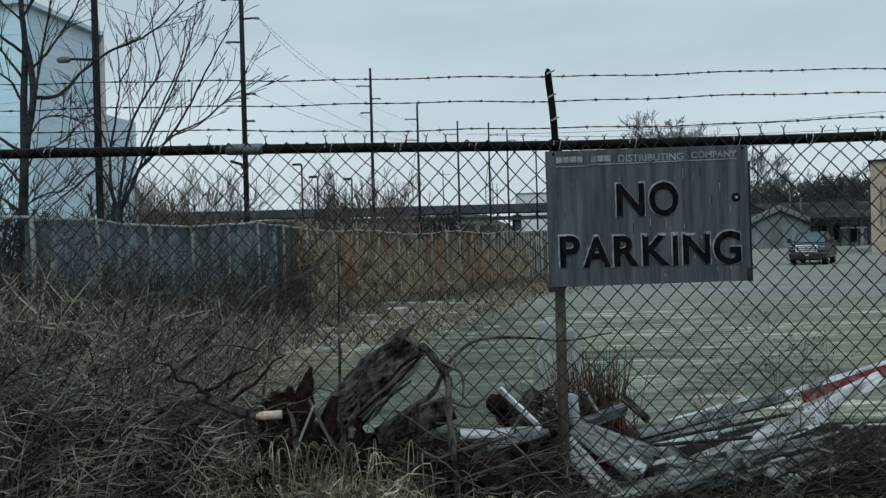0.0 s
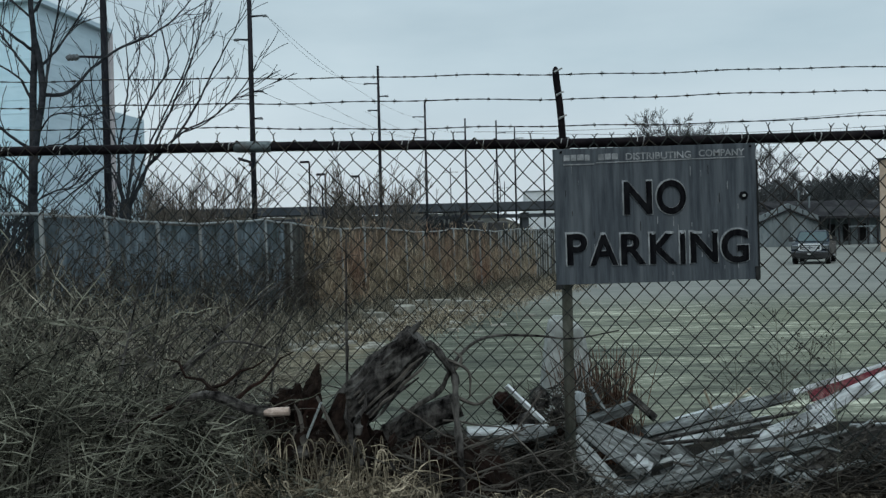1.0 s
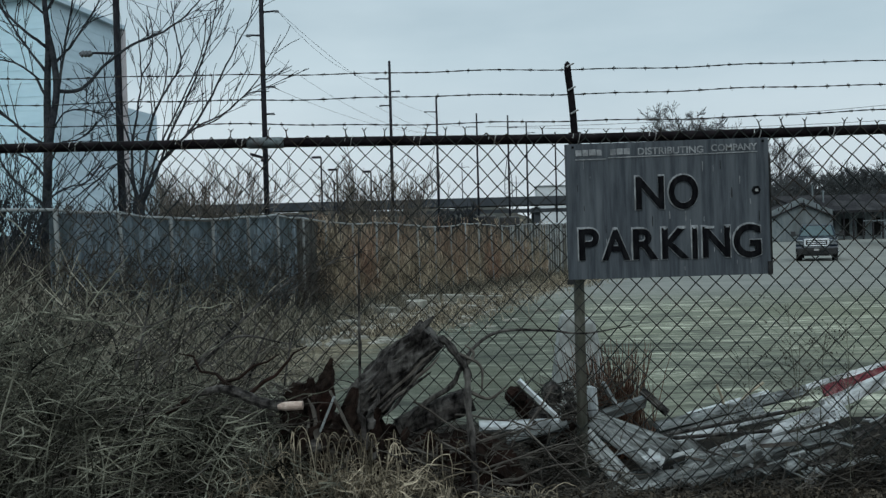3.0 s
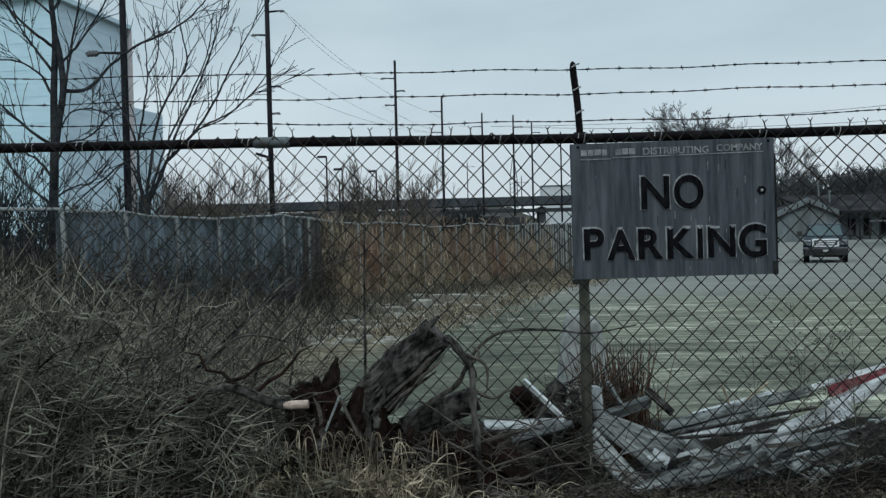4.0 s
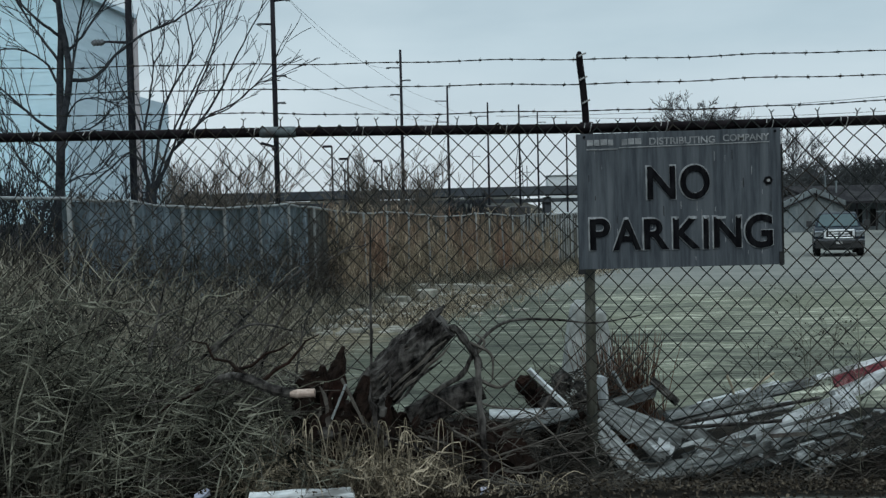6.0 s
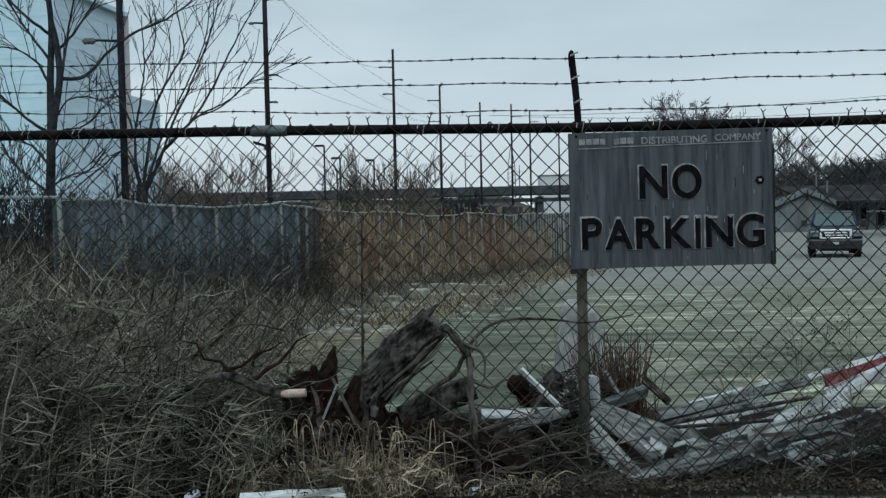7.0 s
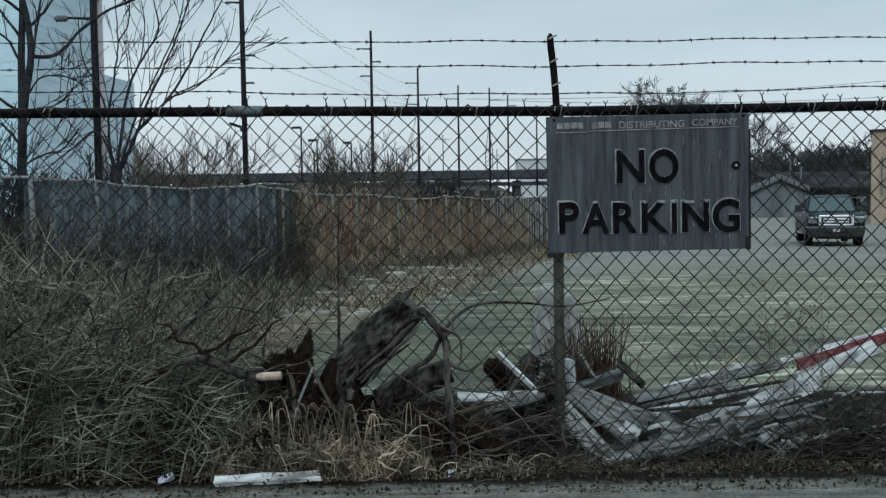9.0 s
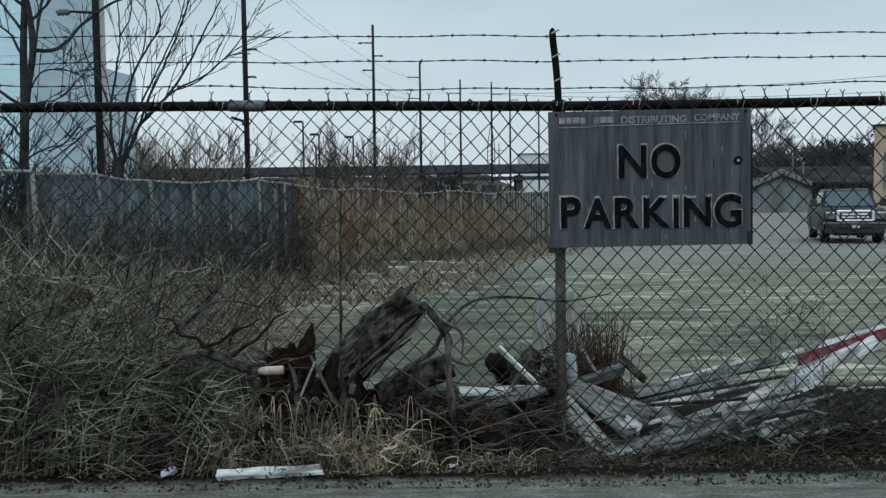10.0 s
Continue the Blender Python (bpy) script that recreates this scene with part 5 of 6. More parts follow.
    for a, b, c in (((-0.04, 2.88, 0.47), (0.05, 2.9, 0.42), (0.055, 2.9, 0.33)), ((0.0, 2.9, 0.42), (0.03, 2.9, 0.46), (0.0, 2.9, 0.49)), ((0.01, 2.9, 0.33), (0.08, 2.92, 0.3), (0.14, 2.92, 0.34))):
        g = Geo()
        p = smooth_path([a, b, c], 5)
        g.tube(p, [0.008 - 0.0005 * i for i in range(len(p))], 5)
        part("twig", g, "branch", bent)
    arch = thing("long_branch", "long thin dark branch arching across the brush pile", "branch")
    path = smooth_path([(-0.22, 2.92, 0.2), (-0.14, 2.92, 0.29), (-0.05, 2.92, 0.345), (-0.02, 2.92, 0.4), (0.03, 2.93, 0.475), (0.12, 2.93, 0.53), (0.28, 2.94, 0.53), (0.42, 2.95, 0.515), (0.58, 2.95, 0.54)], 5)
    g = Geo()
    g.tube(path, [0.011 - 0.009 * i / (len(path) - 1) for i in range(len(path))], 7)
    part("limb", g, "bark", arch, smooth=True)


logs()


def plank(name, label, p0, p1, width, thick, mat, roll=0.0, seed=0, category="board", group="boards of the heap", segments=7, ragged=0.06):
    """A sawn board between two points, with uneven edges and broken ends."""
    rng = random.Random(seed)
    p0, p1 = Vector(p0), Vector(p1)
    d = (p1 - p0)
    length = d.length
    q = d.to_track_quat("X", "Z").to_matrix().to_4x4() @ Matrix.Rotation(radians(roll), 4, "X")
    g = Geo()
    for i in range(segments + 1):
        x = length * i / segments
        end = i in (0, segments)
        for a, b in ((-1, -1), (1, -1), (1, 1), (-1, 1)):
            g.v.append(Vector((x + (rng.uniform(-1, 1) * width * 0.25 if end else 0), a * width / 2 * (1 + rng.uniform(-ragged, ragged)), b * thick / 2 * (1 + rng.uniform(-ragged, ragged)))))
    for i in range(segments):
        for s in range(4):
            a, b = i * 4 + s, i * 4 + (s + 1) % 4
            g.f.append([a, b, b + 4, a + 4])
    g.f += [[0, 3, 2, 1][::-1][::-1], [segments * 4 + k for k in range(4)]]
    ob = tagged(part(name, g, mat), label, category, group)
    ob.matrix_basis = Matrix.Translation(p0) @ q
    return ob


def heap():
    rng = random.Random(31)
    # long red and white barrier boards
    W, G = "white_wood", "grey_wood"
    plank("barrier_board", "long white barrier board with peeling paint", (0.934, 3.39, -0.068), (1.565, 3.54, 0.112), 0.075, 0.02, W, 66, 1, segments=12)
    plank("barrier_board", "white lower barrier board with peeling paint", (1.55, 3.69, 0.085), (1.93, 3.77, 0.218), 0.06, 0.02, W, 70, 2, segments=10)
    plank("barrier_board", "faded red painted barrier board", (1.57, 3.74, 0.143), (2.4, 3.95, 0.325), 0.048, 0.02, "red_paint", 66, 3, segments=10)
    plank("barrier_board", "long white edging strip above a red board", (1.4, 3.79, 0.118), (2.42, 3.99, 0.345), 0.024, 0.02, W, 60, 4, segments=10)
    plank("board", "long silvered lath sloping over the heap", (0.801, 3.59, 0.031), (1.495, 3.74, 0.149), 0.045, 0.025, G, 50, 6)
    plank("board", "pale peeled pole on the heap", (0.981, 3.74, 0.045), (1.345, 3.79, 0.125), 0.026, 0.026, W, 30, 7)
    plank("board", "grey plank with flaking white paint", (0.84, 3.49, 0.011), (1.255, 3.59, 0.085), 0.055, 0.02, G, 62, 8)
    plank("board", "narrow white painted strip in the heap", (0.809, 3.44, 0.004), (1.109, 3.54, 0.037), 0.035, 0.015, W, 60, 9)
    plank("board", "narrow white painted strip in the heap", (1.0, 3.52, 0.03), (1.33, 3.58, 0.085), 0.03, 0.015, W, 60, 19)
    plank("board", "dark narrow lath crossing the heap", (0.7, 3.34, 0.04), (1.22, 3.41, 0.052), 0.011, 0.011, "bark", 20, 10)
    plank("board", "dark narrow lath crossing the heap", (0.76, 3.38, 0.045), (1.42, 3.52, 0.12), 0.011, 0.011, "bark", 20, 11)
    plank("board", "grey plank low in the heap", (0.945, 3.31, -0.055), (1.5, 3.44, 0.026), 0.045, 0.03, G, 50, 12)
    plank("board", "grey plank low in the heap", (0.65, 3.23, -0.117), (0.96, 3.3, -0.038), 0.05, 0.022, G, 55, 13)
    plank("board", "pale splintered plank low in the heap", (0.52, 3.215, -0.122), (0.83, 3.25, -0.095), 0.045, 0.018, G, 40, 14)
    plank("board", "grey plank low in the heap", (0.989, 3.27, -0.1), (1.481, 3.39, -0.018), 0.035, 0.02, G, 55, 15)
    plank("board", "short grey board standing in the heap", (0.86, 3.36, 0.02), (0.945, 3.36, -0.055), 0.075, 0.015, G, 75, 16, segments=4)
    plank("board", "short pale blue board in the heap", (0.7, 3.29, 0.0), (0.755, 3.28, -0.035), 0.045, 0.012, W, 70, 17, segments=4)
    # short boards beside the post
    plank("beam", "short sawn grey beam end", (0.535, 3.46, 0.108), (0.748, 3.56, 0.152), 0.034, 0.04, G, 12, 21, "beam")
    plank("board", "upright white panel offcut behind the post", (0.524, 3.49, 0.09), (0.518, 3.5, 0.235), 0.055, 0.01, W, 88, 22, segments=4, ragged=0.15)
    plank("board", "thin grey lath leaning in the heap", (0.565, 3.5, 0.245), (0.63, 3.5, 0.13), 0.016, 0.012, G, 40, 23)
    plank("board", "dark grey board edge behind the beam", (0.735, 3.55, 0.2), (0.83, 3.5, 0.11), 0.03, 0.015, "bark", 40, 24)
    # a fan of weathered boards sliding down from the post
    fan = ((0.484, 3.33, 0.118, 0.703, 3.25, -0.053), (0.506, 3.39, 0.118, 0.773, 3.29, -0.021), (0.468, 3.27, 0.09, 0.639, 3.23, -0.102), (0.463, 3.24, 0.053, 0.593, 3.22, -0.126), (0.555, 3.44, 0.107, 0.828, 3.33, 0.018), (0.5, 3.36, 0.09, 0.74, 3.27, -0.045), (0.53, 3.41, 0.115, 0.8, 3.31, 0.0))
    for i, (a, b, c, d, e, h) in enumerate(fan):
        plank("board", "grey weathered board sliding down the heap", (a, b, c), (d, e, h), rng.uniform(0.034, 0.056), 0.012, G, 62 + rng.uniform(-8, 8), 30 + i, ragged=0.12)
    for i in range(14):
        x0, z0 = rng.uniform(0.5, 1.45), rng.uniform(-0.12, -0.02)
        a, ln = rng.uniform(-15, 40), rng.uniform(0.16, 0.36)
        y0 = 3.23 + rng.uniform(0, 0.12)
        plank("board", "broken grey board end in the heap", (x0, y0, z0), (x0 + ln * math.cos(radians(a)), y0 + rng.uniform(-0.01, 0.08), max(-0.13, z0 + ln * math.sin(radians(a)) * 0.5)), rng.uniform(0.016, 0.045), 0.012, G, rng.uniform(35, 80), 40 + i, ragged=0.15)
    for i in range(9):
        x0, z0 = rng.uniform(0.55, 1.5), rng.uniform(-0.11, 0.0)
        plank("board", "small pale offcut in the heap", (x0, 3.22 + rng.uniform(0, 0.08), z0), (x0 + rng.uniform(0.03, 0.08), 3.28, z0 + rng.uniform(-0.03, 0.03)), rng.uniform(0.02, 0.045), 0.01, W if i % 5 == 0 else G, rng.uniform(35, 80), 70 + i, segments=3)
    for i in range(32):
        x0, z0 = rng.uniform(0.5, 1.55), rng.uniform(-0.1, 0.03)
        a, ln = rng.choice((rng.uniform(-50, -20), rng.uniform(0, 30))), rng.uniform(0.06, 0.26)
        y0 = 3.2 + rng.uniform(0, 0.12)
        z0 += 0.1 * ease((x0 - 0.9) / 0.7)
        plank("splinter", "thin broken wood splinter on the heap", (x0, y0, z0), (x0 + ln * math.cos(radians(a)), y0 + rng.uniform(-0.01, 0.05), max(-0.12, z0 + ln * math.sin(radians(a)) * 0.6)), rng.uniform(0.006, 0.016), 0.006, (G, "bark", G, "branch")[i % 4], rng.uniform(20, 80), 300 + i, "splinter", "splinters of the heap", 3)
    # pieces beside the logs
    plank("stick", "pale peeled stick lying on the brush", (0.209, 3.34, 0.288), (0.352, 3.29, 0.148), 0.017, 0.015, W, 10, 80, "stick", "sticks")
    plank("board", "white board lying flat among twigs", (0.05, 3.4, 0.095), (0.375, 3.37, 0.105), 0.045, 0.015, W, 45, 81)
    plank("board", "silvered board half buried in twigs", (0.154, 3.29, 0.06), (0.39, 3.29, 0.12), 0.03, 0.015, G, 45, 82)
    plank("board", "white broken lath on the road edge", (-0.725, 2.63, 0.016), (-0.405, 2.665, 0.018), 0.034, 0.014, W, 28, 83, group="", ragged=0.2)
    plank("stick", "thin brown stick leaning on the rotten stump", (-0.444, 2.745, 0.37), (-0.372, 2.735, 0.222), 0.008, 0.007, "branch", 10, 84, "stick", "sticks", ragged=0.3)
    plank("stick", "thin grey stick leaning on the rotten stump", (-0.43, 2.74, 0.352), (-0.478, 2.735, 0.24), 0.008, 0.007, G, 10, 85, "stick", "sticks")
    for i, (a, b) in enumerate((((0.31, 2.98, 0.33), (0.12, 2.9, 0.1)), ((-0.18, 2.9, 0.3), (0.16, 2.86, 0.09)), ((-0.06, 2.86, 0.13), (0.38, 2.98, 0.24)), ((0.02, 2.86, 0.06), (0.42, 3.02, 0.14)), ((-0.1, 2.84, 0.18), (0.2, 2.84, -0.02)), ((0.12, 2.88, 0.02), (0.46, 2.96, 0.09)), ((-0.04, 2.95, 0.24), (0.3, 3.05, 0.16)), ((0.2, 2.9, 0.2), (0.4, 2.86, -0.02)))):
        g = Geo()
        g.tube(bend(a, b, 7, 0.009, rng), [0.0045 - 0.0004 * k for k in range(8)], 5)
        tagged(part("stick", g, "branch"), "long thin bare twig lying across the brush", "stick", "sticks")
    for i in range(16):
        x0 = rng.uniform(1.35, 2.5)
        z0 = rng.uniform(-0.1, 0.08)
        a, ln = rng.uniform(-50, 50), rng.uniform(0.12, 0.4)
        y0 = 3.28 + rng.uniform(0, 0.2)
        plank("stick", "weathered broken stick in the heap", (x0, y0, z0), (x0 + ln * math.cos(radians(a)), y0 + rng.uniform(-0.03, 0.1), max(-0.1, z0 + ln * math.sin(radians(a)) * 0.6)), rng.uniform(0.008, 0.02), 0.01, G if i % 3 else "bark", rng.uniform(0, 80), 90 + i, "stick", "sticks")
    # rounded rubble lumps in the dark hollow beside the post
    for i in range(16):
        x, y, z, s = rng.uniform(0.2, 0.44), rng.uniform(3.34, 3.6), rng.uniform(-0.05, 0.2), rng.uniform(0.02, 0.05)
        g = log_mesh([(0, 0, -s), (0.1 * s, 0, -s * 0.3), (0, 0.1 * s, s * 0.4), (0, 0, s)], [s * 0.3, s * 0.95, s * 0.9, s * 0.3], i + 50, 9, 0.25)
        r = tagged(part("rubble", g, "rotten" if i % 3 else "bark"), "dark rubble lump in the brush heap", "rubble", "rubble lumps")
        r.matrix_basis = pose(x, y, z, rng.uniform(0, 180), rng.uniform(0, 180), 0)
    # upright weathered concrete stubs behind the post
    for x, y, w, h, lean, label in ((0.58, 5.1, 0.15, 0.72, 5, "pale weathered concrete stub leaning to one side"), (0.8, 5.25, 0.16, 0.68, -6, "pale weathered concrete stub beside its twin")):
        g = Geo()
        n = 8
        for k, (z, s) in enumerate(((0, 1.25), (0.45, 1.1), (0.8, 1.0), (0.95, 0.8), (1.0, 0.45))):
            for j in range(n):
                a = 2 * math.pi * (j + 0.5) / n
                q = Vector((math.copysign(abs(math.cos(a)) ** 0.6, math.cos(a)) * w / 2 * s, math.copysign(abs(math.sin(a)) ** 0.6, math.sin(a)) * 0.07 * s, z * h))
                g.v.append(q + Vector((rng.uniform(-1, 1), rng.uniform(-1, 1), 0)) * 0.006)
            if k:
                for j in range(n):
                    a, b = (k - 1) * n + j, (k - 1) * n + (j + 1) % n
                    g.f.append([a, b, b + n, a + n])
        g.f.append(list(range(4 * n, 5 * n)))
        g.f.append(list(range(n))[::-1])
        c = tagged(part("concrete_stub", g, "pale_concrete", smooth=False), label, "concrete post", "concrete stubs")
        c.matrix_basis = pose(x, y, ground_z(x, y) - 0.03, 0, lean, 8)
    for x, y, sx in ((-0.9, 2.68, 0.09), (0.02, 2.76, 0.06)):
        g = Geo()
        n = 8
        g.add([Vector((math.cos(k * 0.785) * sx / 2 * rng.uniform(0.6, 1.1), math.sin(k * 0.785) * 0.02 * rng.uniform(0.6, 1.1), rng.uniform(0.0, 0.012))) for k in range(n)] +
              [Vector((math.cos(k * 0.785) * sx / 2 * rng.uniform(0.5, 0.9), math.sin(k * 0.785) * 0.018, rng.uniform(0.012, 0.022))) for k in range(n)],
              [list(range(n))[::-1], list(range(n, 2 * n))] + [[k, (k + 1) % n, (k + 1) % n + n, k + n] for k in range(n)])
        s = tagged(part("plastic_scrap", g, "bluewhite"), "crumpled pale plastic scrap on the leaf litter", "litter", "plastic scraps")
        s.matrix_basis = pose(x, y, ground_z(x, y) + 0.004, 0, 0, rng.uniform(0, 90))


heap()


# ---- brush, twigs, dead grass and leaves ----
def twig_cloud(g, rng, count, place, length, radius, rise, wob=0.3, segs=4, sides=3):
    for _ in range(count):
        p = place(rng)
        ln = rng.uniform(*length)
        a = rng.uniform(0, 6.283)
        up = rng.uniform(*rise)
        d = Vector((math.cos(a), math.sin(a) * 0.5, up)).normalized()
        pts, q = [Vector(p)], Vector(p)
        for i in range(segs):
            d = (d + Vector([rng.uniform(-1, 1) for _ in range(3)]) * wob).normalized()
            q = q + d * ln / segs
            pts.append(q.copy())
        r = rng.uniform(*radius)
        g.tube(pts, [r * (1 - 0.7 * i / segs) for i in range(segs + 1)], sides, cap=False)


def brush():
    rng = random.Random(77)

    def on(x0, x1, y0, y1, lift=0.0):
        def f(r):
            x, y = r.uniform(x0, x1), r.uniform(y0, y1)
            return (x, y, ground_z(x, y) + r.uniform(0, lift))
        return f

    # grey-green tangle in front of the fence, higher away from the logs
    def brush_top(x):
        return float(np.interp(x, (-2.6, -1.52, -1.34, -1.24, -0.95, -0.8, -0.66, -0.5, -0.4), (0.86, 0.8, 0.66, 0.54, 0.48, 0.42, 0.3, 0.16, 0.05)))

    g = Geo()
    for _ in range(5600):
        x = -2.4 + 1.95 * rng.random() ** 0.85
        y = rng.uniform(2.66, 3.12)
        z0 = ground_z(x, y)
        z = z0 + (brush_top(x) - z0) * 0.78 * rng.random() ** 1.15
        ln = rng.uniform(0.06, 0.2)
        a = rng.uniform(0, 6.283)
        d = Vector((math.cos(a), math.sin(a) * 0.4, rng.uniform(-0.5, 0.9))).normalized()
        turn = Vector([rng.uniform(-1, 1) for _ in range(3)]) * rng.uniform(0.05, 0.4)
        q, pts = Vector((x, y, z)), []
        for i in range(6):
            pts.append(q.copy())
            d = (d + turn + Vector([rng.uniform(-1, 1) for _ in range(3)]) * 0.2).normalized()
            q = q + d * ln / 5
        r = rng.uniform(0.0011, 0.0026) if rng.random() < 0.85 else rng.uniform(0.0026, 0.0042)
        g.tube(pts, [r * (1 - 0.13 * i) for i in range(6)], 3, cap=False)
    for _ in range(330):
        x, y = -2.4 + 1.8 * rng.random(), rng.uniform(2.66, 3.0)
        h = brush_top(x) * rng.uniform(0.45, 1.05)
        p0 = Vector((x, y, ground_z(x, y) - 0.02))
        dx = rng.uniform(-0.45, 0.75) * h
        path = smooth_path([p0, p0 + Vector((dx * 0.2, 0, h * 0.45)), p0 + Vector((dx * 0.7, 0.02, h * 0.85)), p0 + Vector((dx * 1.2, 0.03, h * rng.uniform(0.85, 1.1)))], 3)
        r = rng.uniform(0.0016, 0.0038)
        g.tube(path, [r * (1 - 0.07 * k) for k in range(len(path))], 4, cap=False)
        for k in range(rng.randint(2, 6)):
            q = path[rng.randint(2, len(path) - 1)]
            g.tube(bend(q, q + Vector((rng.uniform(-0.14, 0.16), rng.uniform(-0.04, 0.04), rng.uniform(-0.03, 0.12))), 4, 0.012, rng), [r * 0.6, r * 0.5, r * 0.45, r * 0.35, r * 0.2], 3, cap=False)
    stuff("dry_stalks", g, "stem", "grey-green dry stalks tangled before the fence", "brush")
    # long clear stems that cross the tangle
    g = Geo()
    for a, b, r in (((-1.47, 2.7, -0.05), (-0.95, 2.74, 0.345), 0.0046), ((-1.29, 2.72, 0.0), (-1.235, 2.74, 0.735), 0.0048), ((-1.31, 2.72, 0.0), (-1.27, 2.72, 0.4), 0.0042), ((-1.27, 2.72, 0.64), (-1.13, 2.73, 0.6), 0.004), ((-0.92, 2.7, 0.02), (-0.6, 2.7, 0.13), 0.0032), ((-1.2, 2.7, 0.1), (-0.86, 2.72, 0.26), 0.003), ((-1.5, 2.7, 0.05), (-1.2, 2.72, 0.45), 0.004),
                    ((-1.3, 2.7, 0.02), (-0.68, 2.72, 0.2), 0.003), ((-0.92, 2.72, 0.0), (-0.97, 2.74, 0.33), 0.003), ((-1.35, 2.72, 0.2), (-0.9, 2.74, 0.47), 0.003), ((-1.4, 2.9, 0.62), (-1.0, 2.95, 0.55), 0.006),
                    ((-1.05, 2.9, 0.2), (-0.98, 2.95, 0.62), 0.004), ((-1.6, 2.7, 0.3), (-1.3, 2.75, 0.62), 0.003)):
        g.tube(bend(a, b, 8, 0.01, rng), [r * (1 - 0.07 * i) for i in range(9)], 4, cap=False)
    stuff("long_stems", g, "stem", "long pale dry stems rising through the brush", "brush")
    # dark sapling sticks
    for a, b, c in (((-1.2, 2.9, 0.2), (-1.13, 2.9, 0.48), (-1.07, 2.92, 0.76)), ((-0.38, 3.0, 0.0), (-0.375, 3.0, 0.5), (-0.37, 3.02, 0.9)), ((-1.0, 3.02, 0.4), (-0.8, 3.02, 0.58), (-0.55, 3.04, 0.78)), ((-0.95, 2.95, 0.42), (-0.8, 2.95, 0.53), (-0.62, 2.96, 0.5))):
        g = Geo()
        path = smooth_path([a, b, c], 6)
        g.tube(path, [0.0075 - 0.005 * i / (len(path) - 1) for i in range(len(path))], 5)
        plant = thing("sapling", "thin dark leafless sapling at the fence", "sapling", "saplings at the fence")
        part("stem", g, "bark", plant)
        for k in range(5):
            q = path[4 + k]
            g = Geo()
            g.tube(bend(q, q + Vector((rng.uniform(-0.14, 0.14), rng.uniform(-0.03, 0.03), rng.uniform(0.02, 0.12))), 3, 0.008, rng), [0.003, 0.0025, 0.002, 0.001], 3)
            part("twig", g, "bark", plant)
    for i in range(12):
        x, y = rng.uniform(-1.75, -0.62), rng.uniform(2.98, 3.14)
        h = rng.uniform(0.45, 0.85)
        lean = rng.uniform(-0.5, 0.9)
        g = Geo()
        path = smooth_path([(x, y, ground_z(x, y) - 0.02), (x + lean * h * 0.25, y, h * 0.45), (x + lean * h * 0.55, y + 0.01, h * 0.8), (x + lean * h, y + 0.02, h)], 4)
        g.tube(path, [0.005 * (1 - 0.8 * k / (len(path) - 1)) + 0.0008 for k in range(len(path))], 5)
        plant = thing("sapling", "thin dark leafless sapling at the fence", "sapling", "saplings at the fence")
        part("stem", g, "bark" if i % 3 else "branch", plant)
        for k in range(8):
            q = path[rng.randint(4, len(path) - 2)]
            g = Geo()
            g.tube(bend(q, q + Vector((rng.uniform(-0.18, 0.18), rng.uniform(-0.03, 0.03), rng.uniform(0.0, 0.16))), 4, 0.01, rng), [0.0024, 0.002, 0.0017, 0.0013, 0.0008], 3)
            part("twig", g, "bark" if i % 3 else "branch", plant)
    # dark twigs all along the heap
    g = Geo()
    twig_cloud(g, rng, 500, on(0.0, 0.5, 2.72, 3.3, 0.03), (0.06, 0.25), (0.0012, 0.0035), (-0.3, 0.25), 0.36)
    twig_cloud(g, rng, 2000, on(-1.9, 0.0, 2.72, 3.5, 0.2), (0.06, 0.3), (0.0012, 0.0038), (-0.35, 0.4), 0.36)
    twig_cloud(g, rng, 800, on(-0.7, 0.1, 2.84, 3.06, 0.24), (0.04, 0.18), (0.0015, 0.005), (-0.4, 0.6), 0.45)
    twig_cloud(g, rng, 230, on(-0.15, 0.5, 2.95, 3.6, 0.2), (0.1, 0.3), (0.0015, 0.005), (-0.4, 0.45), 0.35)
    twig_cloud(g, rng, 500, on(0.5, 1.4, 3.0, 3.3, 0.02), (0.05, 0.22), (0.001, 0.003), (-0.2, 0.3), 0.3)
    twig_cloud(g, rng, 700, on(1.3, 2.6, 3.1, 3.6, 0.1), (0.08, 0.3), (0.0015, 0.004), (-0.2, 0.5), 0.3)
    twig_cloud(g, rng, 420, on(0.26, 0.6, 3.45, 3.85, 0.36), (0.05, 0.18), (0.0015, 0.005), (-0.4, 0.5), 0.4)
    twig_cloud(g, rng, 140, on(0.2, 0.48, 3.35, 3.65, 0.28), (0.06, 0.2), (0.0015, 0.004), (-0.4, 0.5), 0.35)
    # Dense dark twigs, added to blacken the gaps where brush would be shaded.
    twig_cloud(g, rng, 2200, on(-2.6, -0.55, 2.78, 3.14, 0.36), (0.05, 0.22), (0.0012, 0.0035), (-0.4, 0.4), 0.4)
    twig_cloud(g, rng, 500, on(-1.2, -0.55, 2.75, 3.15, 0.42), (0.15, 0.4), (0.0015, 0.004), (-0.3, 0.4), 0.16)
    stuff("twig_heap", g, "twig", "heap of dark broken twigs along the fence", "twigs")
    # brown brush behind the fence
    g = Geo()
    twig_cloud(g, rng, 3000, on(-5.2, -1.25, 3.35, 8.5, 0.25), (0.12, 0.5), (0.002, 0.005), (-0.2, 0.9), 0.4)
    twig_cloud(g, rng, 1500, on(-5.4, -1.4, 3.6, 8.0, 0.7), (0.2, 0.7), (0.003, 0.007), (-0.2, 1.4), 0.25)
